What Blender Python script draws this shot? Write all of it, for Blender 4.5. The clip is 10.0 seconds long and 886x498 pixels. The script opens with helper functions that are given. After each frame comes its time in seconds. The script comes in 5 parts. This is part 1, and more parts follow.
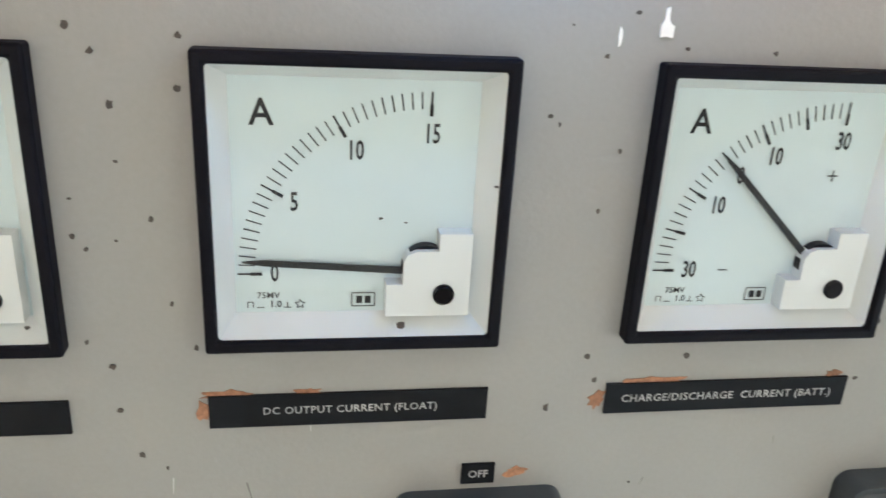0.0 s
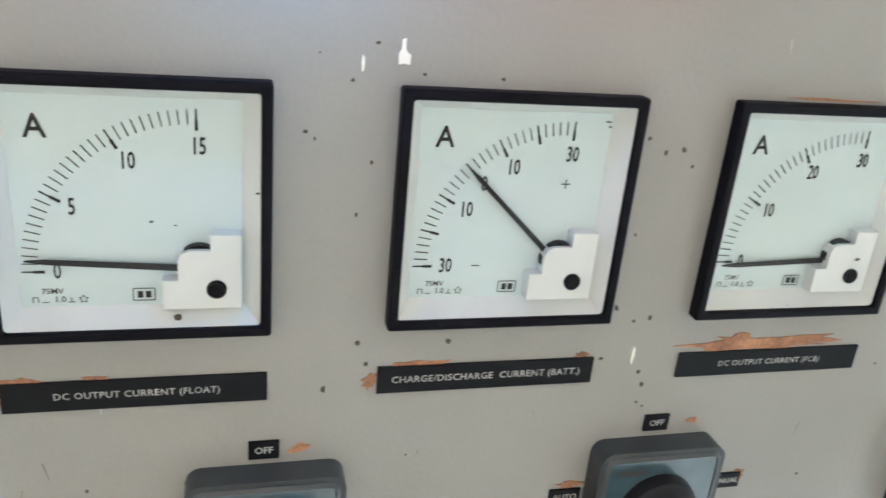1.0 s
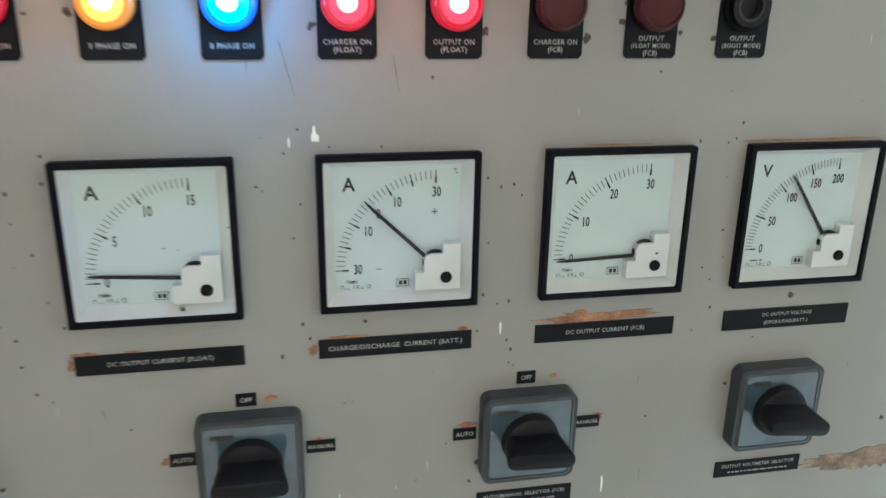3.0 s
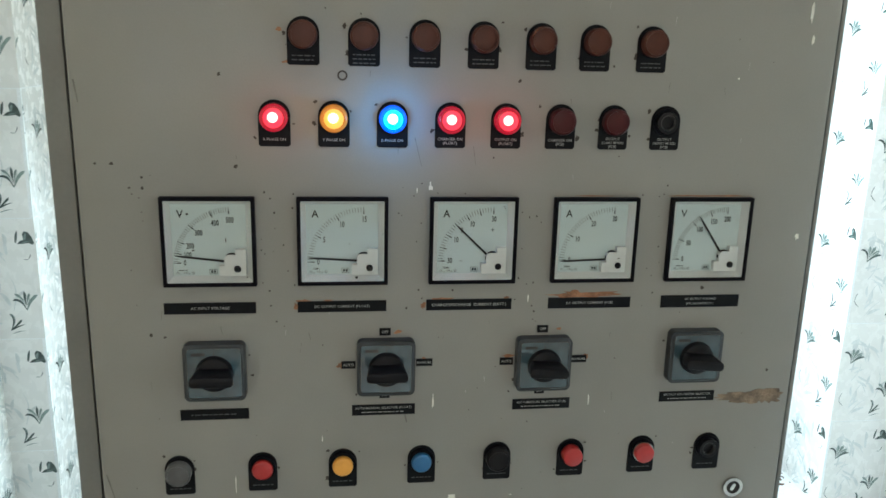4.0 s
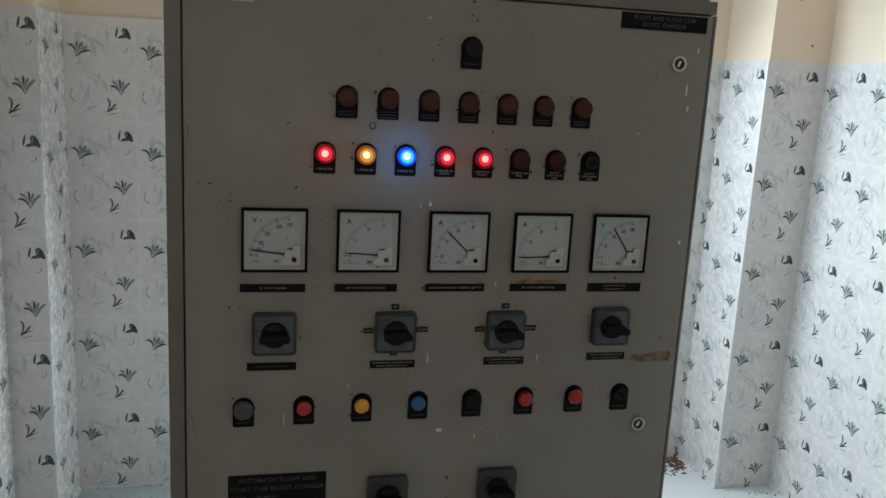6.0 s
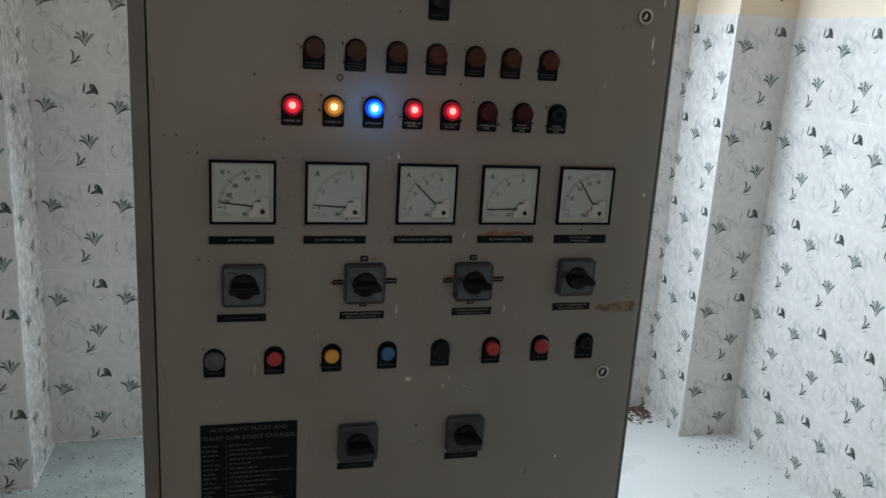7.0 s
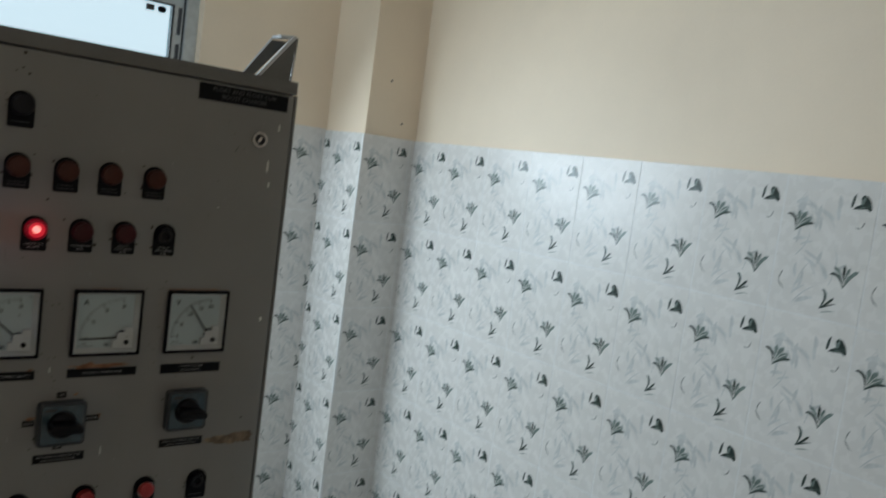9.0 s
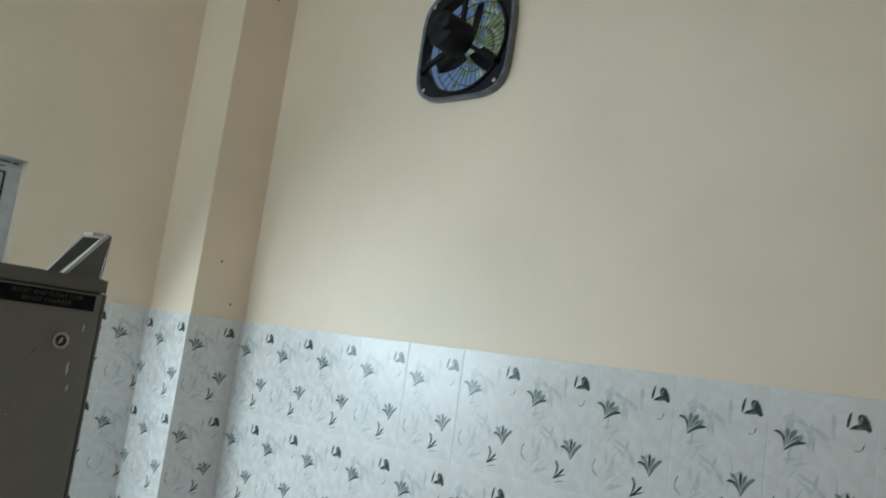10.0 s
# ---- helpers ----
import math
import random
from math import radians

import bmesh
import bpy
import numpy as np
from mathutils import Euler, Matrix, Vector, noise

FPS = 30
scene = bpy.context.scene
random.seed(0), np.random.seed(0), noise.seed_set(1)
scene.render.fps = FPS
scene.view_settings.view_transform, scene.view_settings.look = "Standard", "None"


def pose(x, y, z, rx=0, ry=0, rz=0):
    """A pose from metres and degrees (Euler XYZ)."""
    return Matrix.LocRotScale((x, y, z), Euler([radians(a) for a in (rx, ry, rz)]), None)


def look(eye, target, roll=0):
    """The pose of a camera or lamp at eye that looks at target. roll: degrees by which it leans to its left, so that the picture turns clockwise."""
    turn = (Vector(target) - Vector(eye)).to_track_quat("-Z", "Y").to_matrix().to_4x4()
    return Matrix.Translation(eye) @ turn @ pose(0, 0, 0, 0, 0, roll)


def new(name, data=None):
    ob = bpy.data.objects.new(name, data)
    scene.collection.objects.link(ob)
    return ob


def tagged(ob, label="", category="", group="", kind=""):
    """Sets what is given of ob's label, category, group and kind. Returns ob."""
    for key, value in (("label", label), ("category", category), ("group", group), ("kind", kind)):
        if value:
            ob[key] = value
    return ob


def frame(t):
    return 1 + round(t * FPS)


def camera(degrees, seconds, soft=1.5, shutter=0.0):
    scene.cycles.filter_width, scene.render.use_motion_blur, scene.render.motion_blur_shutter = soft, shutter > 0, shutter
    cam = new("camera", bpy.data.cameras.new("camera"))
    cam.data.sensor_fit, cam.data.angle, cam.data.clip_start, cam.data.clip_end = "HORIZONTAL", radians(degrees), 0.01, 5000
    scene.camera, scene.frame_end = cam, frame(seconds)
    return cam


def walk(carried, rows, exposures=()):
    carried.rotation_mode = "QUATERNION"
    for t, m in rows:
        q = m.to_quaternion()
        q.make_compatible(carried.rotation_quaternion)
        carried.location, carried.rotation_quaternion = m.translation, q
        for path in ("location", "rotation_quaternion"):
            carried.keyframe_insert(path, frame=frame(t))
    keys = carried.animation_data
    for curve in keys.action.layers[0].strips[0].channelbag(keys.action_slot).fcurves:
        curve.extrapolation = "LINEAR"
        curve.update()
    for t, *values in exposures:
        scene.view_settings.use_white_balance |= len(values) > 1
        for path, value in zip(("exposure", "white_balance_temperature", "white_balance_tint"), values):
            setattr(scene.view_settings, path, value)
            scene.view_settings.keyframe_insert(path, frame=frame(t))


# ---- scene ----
cam = camera(57.5, 10.0, 1.5, 0.25)
PATH = [
    (0, (-0.1553, -0.2423, 1.1505), (0.1611, 1.5886, 0.4106), 3.40),
    (0.5, (-0.1329, -0.2631, 1.1568), (0.2845, 1.5435, 0.4072), 4.39),
    (1, (-0.1074, -0.2842, 1.1694), (0.3980, 1.5033, 0.4283), 5.44),
    (1.2, (-0.0940, -0.2926, 1.1744), (0.4602, 1.4782, 0.4279), 6.09),
    (1.5, (-0.0764, -0.3031, 1.1774), (0.5205, 1.4591, 0.4438), 6.12),
    (1.8, (-0.0579, -0.3128, 1.1757), (0.5626, 1.4422, 0.4446), 5.90),
    (2, (-0.0416, -0.3216, 1.1793), (0.5814, 1.4280, 0.4372), 5.38),
    (2.5, (-0.0368, -0.3606, 1.1862), (0.4638, 1.4317, 0.4532), 2.83),
    (2.8, (-0.0497, -0.4072, 1.1974), (0.3602, 1.4281, 0.5164), 1.62),
    (3, (-0.0656, -0.4563, 1.2132), (0.3107, 1.3994, 0.5690), 0.94),
    (3.2, (-0.0947, -0.5372, 1.2330), (0.2513, 1.3381, 0.6301), 0.58),
    (4.3, (-0.1457, -0.9460, 1.2837), (0.0853, 0.9858, 0.8203), 1.69),
    (4.5, (-0.1529, -1.0058, 1.2912), (0.0721, 0.9316, 0.8490), 1.59),
    (5, (-0.2514, -1.1280, 1.3153), (0.0445, 0.8065, 0.9025), 1.41),
    (5.5, (-0.3009, -1.1706, 1.3000), (0.0821, 0.7512, 0.9002), 2.27),
    (5.7, (-0.3071, -1.1826, 1.3057), (0.1139, 0.7325, 0.9117), 2.85),
    (6.8, (-0.2787, -1.2332, 1.2937), (0.1946, 0.6553, 0.8359), 3.34),
    (7, (-0.2967, -1.2183, 1.3002), (0.2080, 0.6524, 0.8046), 3.44),
    (7.5, (-0.2964, -1.2072, 1.2961), (0.2375, 0.6389, 0.7420), 3.59),
    (7.8, (-0.2998, -1.1987, 1.2887), (0.3358, 0.6172, 0.7425), 4.30),
    (8, (-0.2845, -1.1894, 1.2998), (0.4315, 0.5957, 0.7515), 5.11),
    (8.5, (-0.2495, -1.1746, 1.3123), (0.7712, 0.4939, 0.8948), 6.95),
    (8.8, (-0.2360, -1.1765, 1.3288), (0.9451, 0.4120, 1.0435), 7.48),
    (9, (-0.2260, -1.1855, 1.3445), (1.0328, 0.3574, 1.1580), 7.54),
    (9.3, (-0.2155, -1.1893, 1.3701), (1.1449, 0.2765, 1.3461), 7.75),
    (9.5, (-0.2112, -1.1969, 1.3826), (1.1824, 0.2367, 1.4342), 7.65),
    (9.8, (-0.2066, -1.2037, 1.3966), (1.2443, 0.1601, 1.5833), 7.74),
    (10, (-0.2158, -1.2240, 1.4076), (1.2718, 0.0857, 1.6757), 7.84),
]

EXPOSURES = [(0.0, 1.85, 5700, 6), (1.6, 1.82, 5700, 6), (2.1, 1.25, 5550, 0), (2.5, 0.95, 5500, -5), (3.1, 1.45, 5600, 3), (4.3, 0.5, 5750, -1), (4.7, 0.1, 5800, 1), (5.2, -0.55, 6000, 5),
             (5.7, -0.6, 6050, 9), (7.5, -0.78, 6100, 12), (8.5, -1.1, 6100, 10), (9.3, -1.22, 6050, 6), (10.0, -1.15, 5950, 4)]
walk(cam, [(t, look(eye, target, roll)) for t, eye, target, roll in PATH], EXPOSURES)

# ---- world, sun and large lights ----
world = bpy.data.worlds.new("sky_world")
scene.world = world
world.use_nodes = True
wn = world.node_tree
sky = wn.nodes.new("ShaderNodeTexSky")
sky.sky_type, sky.sun_disc = "NISHITA", False
sky.sun_elevation, sky.sun_rotation = radians(52), radians(140)
wn.links.new(sky.outputs[0], wn.nodes["Background"].inputs[0])
wn.nodes["Background"].inputs[1].default_value = 0.12


def lamp_area(name, m, w, h, power, colour):
    data = bpy.data.lights.new(name, "AREA")
    data.shape, data.size, data.size_y, data.energy, data.color = "RECTANGLE", w, h, power, colour
    ob = new(name, data)
    ob.matrix_world = m
    return ob


sun_data = bpy.data.lights.new("sun", "SUN")
sun_data.energy, sun_data.angle, sun_data.color = 5.0, radians(0.6), (1.0, 0.95, 0.88)
sun = new("sun", sun_data)
sun.matrix_world = look((2.0, -2.6, 4.2), (0, 0, 0))
# daylight in the back window; side and rear lamps are added fill, unseen
BACK_POWER, SIDE_POWER, REAR_POWER = 62.0, 20.0, 10.3
lamp_area("daylight_back_window", look((0.25, 1.455, 1.30), (0.55, 0.2, 0.4)), 1.0, 1.0, BACK_POWER, (0.81, 0.93, 1.0)).data.spread = radians(165)
lamp_area("daylight_side_window", look((-1.03, 0.5, 2.35), (1.5, 0.3, 2.3)), 0.9, 0.8, SIDE_POWER, (0.82, 0.94, 1.0)).data.spread = radians(130)
lamp_area("daylight_rear_window", look((-0.2, -4.7, 1.6), (-0.2, 0.0, 1.6)), 1.5, 1.2, REAR_POWER, (1.0, 0.82, 0.74))

# ---- materials ----


def material(name, colour, rough=0.5, metal=0.0, grain=0.0, grain_scale=200.0, stain=0.0, stain_scale=6.0, bump=0.0, bump_scale=300.0, coat=0.0, spread=0.0, rough_var=0.0, spec=0.5):
    m = bpy.data.materials.new(name)
    m.use_nodes = True
    nt = m.node_tree
    b = nt.nodes["Principled BSDF"]
    b.inputs["Base Color"].default_value = (*colour, 1)
    b.inputs["Roughness"].default_value, b.inputs["Metallic"].default_value = rough, metal
    b.inputs["Coat Weight"].default_value, b.inputs["Specular IOR Level"].default_value = coat, spec
    co = nt.nodes.new("ShaderNodeTexCoord")

    def noisy(scale, detail):
        n = nt.nodes.new("ShaderNodeTexNoise")
        n.inputs["Scale"].default_value, n.inputs["Detail"].default_value = scale, detail
        nt.links.new(co.outputs["Object"], n.inputs["Vector"])
        return n

    last = None
    for amount, scale, detail in ((stain, stain_scale, 6), (grain, grain_scale, 3)):
        if amount:
            n = noisy(scale, detail)
            r = nt.nodes.new("ShaderNodeMapRange")
            r.inputs[1].default_value, r.inputs[2].default_value = 0.3, 0.7
            r.inputs[3].default_value, r.inputs[4].default_value = 1 - amount, 1 + amount * 0.5
            nt.links.new(n.outputs[0], r.inputs[0])
            x = nt.nodes.new("ShaderNodeMix")
            x.data_type, x.blend_type = "RGBA", "MULTIPLY"
            x.inputs[0].default_value = 1
            if last:
                nt.links.new(last, x.inputs[6])
            else:
                x.inputs[6].default_value = (*colour, 1)
            nt.links.new(r.outputs[0], x.inputs[7])
            last = x.outputs[2]
    if spread:
        info = nt.nodes.new("ShaderNodeObjectInfo")
        r = nt.nodes.new("ShaderNodeMapRange")
        r.inputs[3].default_value, r.inputs[4].default_value = 1 - spread, 1 + spread
        nt.links.new(info.outputs["Random"], r.inputs[0])
        x = nt.nodes.new("ShaderNodeMix")
        x.data_type, x.blend_type = "RGBA", "MULTIPLY"
        x.inputs[0].default_value = 1
        if last:
            nt.links.new(last, x.inputs[6])
        else:
            x.inputs[6].default_value = (*colour, 1)
        nt.links.new(r.outputs[0], x.inputs[7])
        last = x.outputs[2]
    if last:
        nt.links.new(last, b.inputs["Base Color"])
    if rough_var:
        n = noisy(stain_scale * 3, 4)
        r = nt.nodes.new("ShaderNodeMapRange")
        r.inputs[1].default_value, r.inputs[2].default_value = 0.3, 0.7
        r.inputs[3].default_value, r.inputs[4].default_value = rough - rough_var, rough + rough_var
        nt.links.new(n.outputs[0], r.inputs[0])
        nt.links.new(r.outputs[0], b.inputs["Roughness"])
    if bump:
        n = noisy(bump_scale, 2)
        k = nt.nodes.new("ShaderNodeBump")
        k.inputs["Strength"].default_value, k.inputs["Distance"].default_value = bump, 0.001
        nt.links.new(n.outputs[0], k.inputs["Height"])
        nt.links.new(k.outputs[0], b.inputs["Normal"])
    return m


def glowing(name, colour, strength, base):
    m = material(name, base, 0.2)
    b = m.node_tree.nodes["Principled BSDF"]
    b.inputs["Emission Color"].default_value = (*colour, 1)
    b.inputs["Emission Strength"].default_value = strength
    return m


def clear_glass(name, tint, rough, ior=1.45):
    m = bpy.data.materials.new(name)
    m.use_nodes = True
    nt = m.node_tree
    out = nt.nodes["Material Output"]
    tr, gl, mx, fr = (nt.nodes.new("ShaderNode" + k) for k in ("BsdfTransparent", "BsdfGlossy", "MixShader", "Fresnel"))
    tr.inputs[0].default_value = (*tint, 1)
    gl.inputs["Roughness"].default_value = rough
    fr.inputs[0].default_value = ior
    nt.links.new(fr.outputs[0], mx.inputs[0])
    nt.links.new(tr.outputs[0], mx.inputs[1])
    nt.links.new(gl.outputs[0], mx.inputs[2])
    nt.links.new(mx.outputs[0], out.inputs[0])
    return m


PANEL = material("grey_panel_paint", (0.260, 0.255, 0.241), 0.42, grain=0.03, grain_scale=500, stain=0.10, stain_scale=5, bump=0.12, bump_scale=420, rough_var=0.08, spec=0.35)
# body, rails and stiles are set a darker grey than the door
BODY = material("darker_body_grey", (0.17, 0.17, 0.16), 0.45, grain=0.05, stain=0.18, stain_scale=7, bump=0.15, bump_scale=300)
BLACK = material("black_plastic", (0.003, 0.003, 0.006), 0.55, grain=0.2, stain=0.3, stain_scale=30, bump=0.08, spec=0.10)
KNOB = material("black_knob_plastic", (0.007, 0.007, 0.009), 0.4, grain=0.2, bump=0.1, bump_scale=800, spec=0.15)
LAMINATE = material("black_laminate", (0.004, 0.005, 0.007), 0.6, grain=0.15, stain=0.35, stain_scale=60, spec=0.16)
ENGRAVED = material("engraved_white", (0.36, 0.36, 0.35), 0.7, stain=0.35, stain_scale=220)
FAINT = material("faint_engraving", (0.085, 0.085, 0.085), 0.7, stain=0.4, stain_scale=300)
WHITE = material("white_plastic", (0.72, 0.735, 0.72), 0.35, stain=0.06, stain_scale=40)
DIAL = material("dial_white", (0.59, 0.675, 0.68), 0.55, stain=0.03, stain_scale=30)
INK = material("dial_ink", (0.010, 0.011, 0.012), 0.6, grain=0.3, grain_scale=900)
INK_FINE = material("dial_fine_ink", (0.05, 0.053, 0.053), 0.6, stain=0.3, stain_scale=400)
METER_GLASS = clear_glass("meter_glass", (0.97, 0.98, 0.98), 0.10, 1.14)
SWITCH = material("blue_grey_switch_plastic", (0.028, 0.034, 0.040), 0.45, grain=0.06, stain=0.25, stain_scale=35, bump=0.06, bump_scale=500)
SWITCH_FACE = material("glossy_blue_switch_face", (0.046, 0.082, 0.104), 0.10, stain=0.3, stain_scale=45, coat=0.6, spec=0.9, rough_var=0.05)
SWITCH_DARK = material("dark_switch_plastic", (0.04, 0.048, 0.056), 0.38, stain=0.25, stain_scale=35, bump=0.06, bump_scale=500)
CHROME = material("chrome", (0.62, 0.62, 0.6), 0.22, 1.0, stain=0.3, stain_scale=90)
DARK_METAL = material("dark_metal", (0.05, 0.05, 0.05), 0.45, 0.6)
# pale plate rim; on the bracket lip the paleness is painted window light
PALE_RIM_LIT_LIP = material("pale_rim_and_lit_lip", (0.70, 0.72, 0.74), 0.5, 0.0, stain=0.2, stain_scale=25)
AMBER_DULL = material("dull_amber_lens", (0.065, 0.019, 0.011), 0.4, stain=0.25, stain_scale=50, spec=0.25)
RED_DULL = material("dull_red_lens", (0.05, 0.007, 0.009), 0.33, stain=0.25, stain_scale=50, spec=0.25)
RED_BUTTON = material("red_button", (0.38, 0.025, 0.025), 0.35, stain=0.12, stain_scale=60)
AMBER_BUTTON = material("amber_button", (0.75, 0.36, 0.06), 0.35, stain=0.12, stain_scale=60)
BLUE_BUTTON = material("blue_button", (0.03, 0.13, 0.30), 0.35, stain=0.12, stain_scale=60)
GREY_LENS = material("grey_lens", (0.09, 0.09, 0.095), 0.35, stain=0.2, stain_scale=60)
BLACK_LENS = material("black_lens", (0.008, 0.008, 0.010), 0.4, spec=0.2)
LIT = {
    "red": (glowing("lit_red_lens", (1.0, 0.004, 0.04), 0.17, (0.17, 0.004, 0.016)), glowing("lit_red_glow", (1.0, 0.02, 0.045), 0.9, (0.5, 0.03, 0.05)), glowing("lit_red_core", (1.0, 0.34, 0.28), 2.4, (0.8, 0.3, 0.3))),
    "amber": (glowing("lit_amber_lens", (1.0, 0.28, 0.012), 0.13, (0.40, 0.17, 0.03)), glowing("lit_amber_glow", (1.0, 0.40, 0.05), 0.5, (0.6, 0.35, 0.08)), glowing("lit_amber_core", (1.0, 0.70, 0.32), 2.3, (0.8, 0.6, 0.3))),
    "blue": (glowing("lit_blue_lens", (0.004, 0.08, 1.0), 0.7, (0.02, 0.08, 0.4)), glowing("lit_blue_glow", (0.02, 0.20, 1.0), 2.4, (0.1, 0.3, 0.8)), glowing("lit_blue_core", (0.36, 0.74, 1.0), 4.0, (0.4, 0.7, 0.9))),
}
RUST = material("rust_primer", (0.34, 0.165, 0.09), 0.8, grain=0.3, grain_scale=700, stain=0.5, stain_scale=60)
BARE = material("rusty_bare_patch", (0.25, 0.185, 0.13), 0.75, grain=0.3, grain_scale=700, stain=0.7, stain_scale=70)
SPOT = material("dark_rust_spot", (0.06, 0.05, 0.042), 0.8, grain=0.4, grain_scale=900)
CHIP = material("white_chip", (0.72, 0.71, 0.66), 0.6)
PALE_SCRATCH = material("pale_scratch", (0.42, 0.42, 0.40), 0.6)
SMUDGE = material("grey_scuff", (0.16, 0.155, 0.145), 0.7, stain=0.4, stain_scale=200)
CREAM = material("cream_wall_paint", (0.81, 0.675, 0.515), 0.55, grain=0.02, grain_scale=300, stain=0.07, stain_scale=2.5, bump=0.25, bump_scale=40)
WHITE_PAINT = material("ceiling_paint", (0.75, 0.73, 0.68), 0.7, stain=0.06, stain_scale=2)
TILE = material("white_glazed_tile", (0.70, 0.675, 0.64), 0.27, stain=0.05, stain_scale=14, bump=0.10, bump_scale=45, spread=0.015, rough_var=0.05)
GROUT = material("pale_grout", (0.76, 0.76, 0.75), 0.9, grain=0.1, stain=0.15)
MOTIF_DARK = material("motif_dark_green", (0.048, 0.066, 0.058), 0.2, stain=0.4, stain_scale=90)
MOTIF_MID = material("motif_grey_green", (0.19, 0.235, 0.215), 0.2, stain=0.4, stain_scale=90)
MOTIF_PALE = material("motif_pale", (0.57, 0.575, 0.56), 0.22, stain=0.15, stain_scale=60)
FLOOR = material("pale_floor", (0.66, 0.67, 0.65), 0.28, grain=0.06, grain_scale=160, stain=0.05, stain_scale=1.6, bump=0.05, bump_scale=60, rough_var=0.02)
GREY_GREEN = material("grey_green_sheet", (0.37, 0.405, 0.38), 0.8, grain=0.25, grain_scale=220, stain=0.25, stain_scale=9)
DIRT = material("black_debris", (0.035, 0.03, 0.026), 0.9)
BROWN_DIRT = material("brown_debris", (0.12, 0.065, 0.04), 0.95, stain=0.4, stain_scale=80)
ALUMINIUM = material("window_aluminium", (0.46, 0.51, 0.53), 0.4, 0.3, stain=0.12, stain_scale=20)
TAPE = material("protective_tape", (0.50, 0.52, 0.51), 0.45, stain=0.15, stain_scale=40)
TAPE_PRINT = material("tape_print", (0.05, 0.055, 0.065), 0.6, stain=0.4, stain_scale=150)
WINDOW_GLASS = clear_glass("window_glass", (0.9, 0.95, 0.96), 0.02)
FAN_METAL = material("fan_black_metal", (0.008, 0.008, 0.009), 0.55, 0.0, stain=0.3, stain_scale=30, spec=0.2)
# greyer than the black frame: light caught by the edge, put into the colour
FAN_LIT_EDGE = material("fan_lit_flange", (0.16, 0.18, 0.20), 0.35, 0.3, stain=0.4, stain_scale=40)
FAN_FRAME = material("fan_black_frame", (0.012, 0.013, 0.016), 0.5, 0.0, stain=0.3, stain_scale=30, spec=0.2)
LEAF = material("sunlit_leaf", (0.46, 0.53, 0.34), 0.6, spread=0.2)
BACKDROP = glowing("bright_overcast_distance", (0.86, 0.96, 1.0), 1.25, (0.8, 0.85, 0.9))
EARTH = material("earth", (0.2, 0.17, 0.12), 0.9, stain=0.3, stain_scale=3)

# ---- mesh helpers ----


def part(name, bm, mats, parent=None, label="", m=None, smooth=False):
    me = bpy.data.meshes.new(name)
    bm.normal_update()
    bm.to_mesh(me)
    bm.free()
    for k in mats if isinstance(mats, (list, tuple)) else [mats]:
        me.materials.append(k)
    if smooth:
        me.shade_smooth()
        me.set_sharp_from_angle(angle=radians(35))
    ob = new(name, me)
    if parent:
        ob.parent = parent
    if m is not None:
        ob.matrix_local = m
    if label:
        tagged(ob, label)
    return ob


def thing(name, m, label, category, group="", kind=""):
    ob = new(name)
    ob.empty_display_size = 0.02
    ob.matrix_world = m
    return tagged(ob, label, category, group, kind)


def box(bm, x0, x1, y0, y1, z0, z1, mat=0):
    v = [bm.verts.new((x, y, z)) for z in (z0, z1) for x, y in ((x0, y0), (x1, y0), (x1, y1), (x0, y1))]
    for f in ((3, 2, 1, 0), (4, 5, 6, 7), (0, 1, 5, 4), (1, 2, 6, 5), (2, 3, 7, 6), (3, 0, 4, 7)):
        bm.faces.new([v[i] for i in f]).material_index = mat
    return v


def bevelled(bm, off, seg=2, angle=30):
    edges = [e for e in bm.edges if len(e.link_faces) == 2 and e.calc_face_angle(0) > radians(angle)]
    bmesh.ops.bevel(bm, geom=edges, offset=off, segments=seg, affect="EDGES", profile=0.5)
    return bm


def prism(bm, pts, y0, y1, mat=0):
    """An outline in x and z, drawn out from y0 (front) to y1 (back); the outline runs counter-clockwise seen from the front."""
    a = [bm.verts.new((x, y0, z)) for x, z in pts]
    b = [bm.verts.new((x, y1, z)) for x, z in pts]
    bm.faces.new(a).material_index = mat
    bm.faces.new(b[::-1]).material_index = mat
    for i in range(len(pts)):
        j = (i + 1) % len(pts)
        bm.faces.new((a[j], a[i], b[i], b[j])).material_index = mat
    return bm


def rounded(w, h, r, n=5, cx=0.0, cz=0.0):
    pts = []
    for k, (sx, sz) in enumerate(((1, -1), (1, 1), (-1, 1), (-1, -1))):
        for i in range(n + 1):
            a = radians(-90 + 90 * k + 90 * i / n)
            pts.append((cx + sx * (w / 2 - r) + r * math.cos(a), cz + sz * (h / 2 - r) + r * math.sin(a)))
    return pts


def lathe(bm, profile, seg=28, mat=0, cx=0.0, cz=0.0):
    """Rings of (radius, y) round an axis along y, closed at both ends."""
    rings = [[bm.verts.new((cx + r * math.cos(2 * math.pi * i / seg), y, cz + r * math.sin(2 * math.pi * i / seg))) for i in range(seg)] for r, y in profile]
    for a, b in zip(rings, rings[1:]):
        for i in range(seg):
            j = (i + 1) % seg
            bm.faces.new((a[i], a[j], b[j], b[i])).material_index = mat
    bm.faces.new(rings[0][::-1]).material_index = mat
    bm.faces.new(rings[-1]).material_index = mat
    bmesh.ops.recalc_face_normals(bm, faces=bm.faces)
    return bm


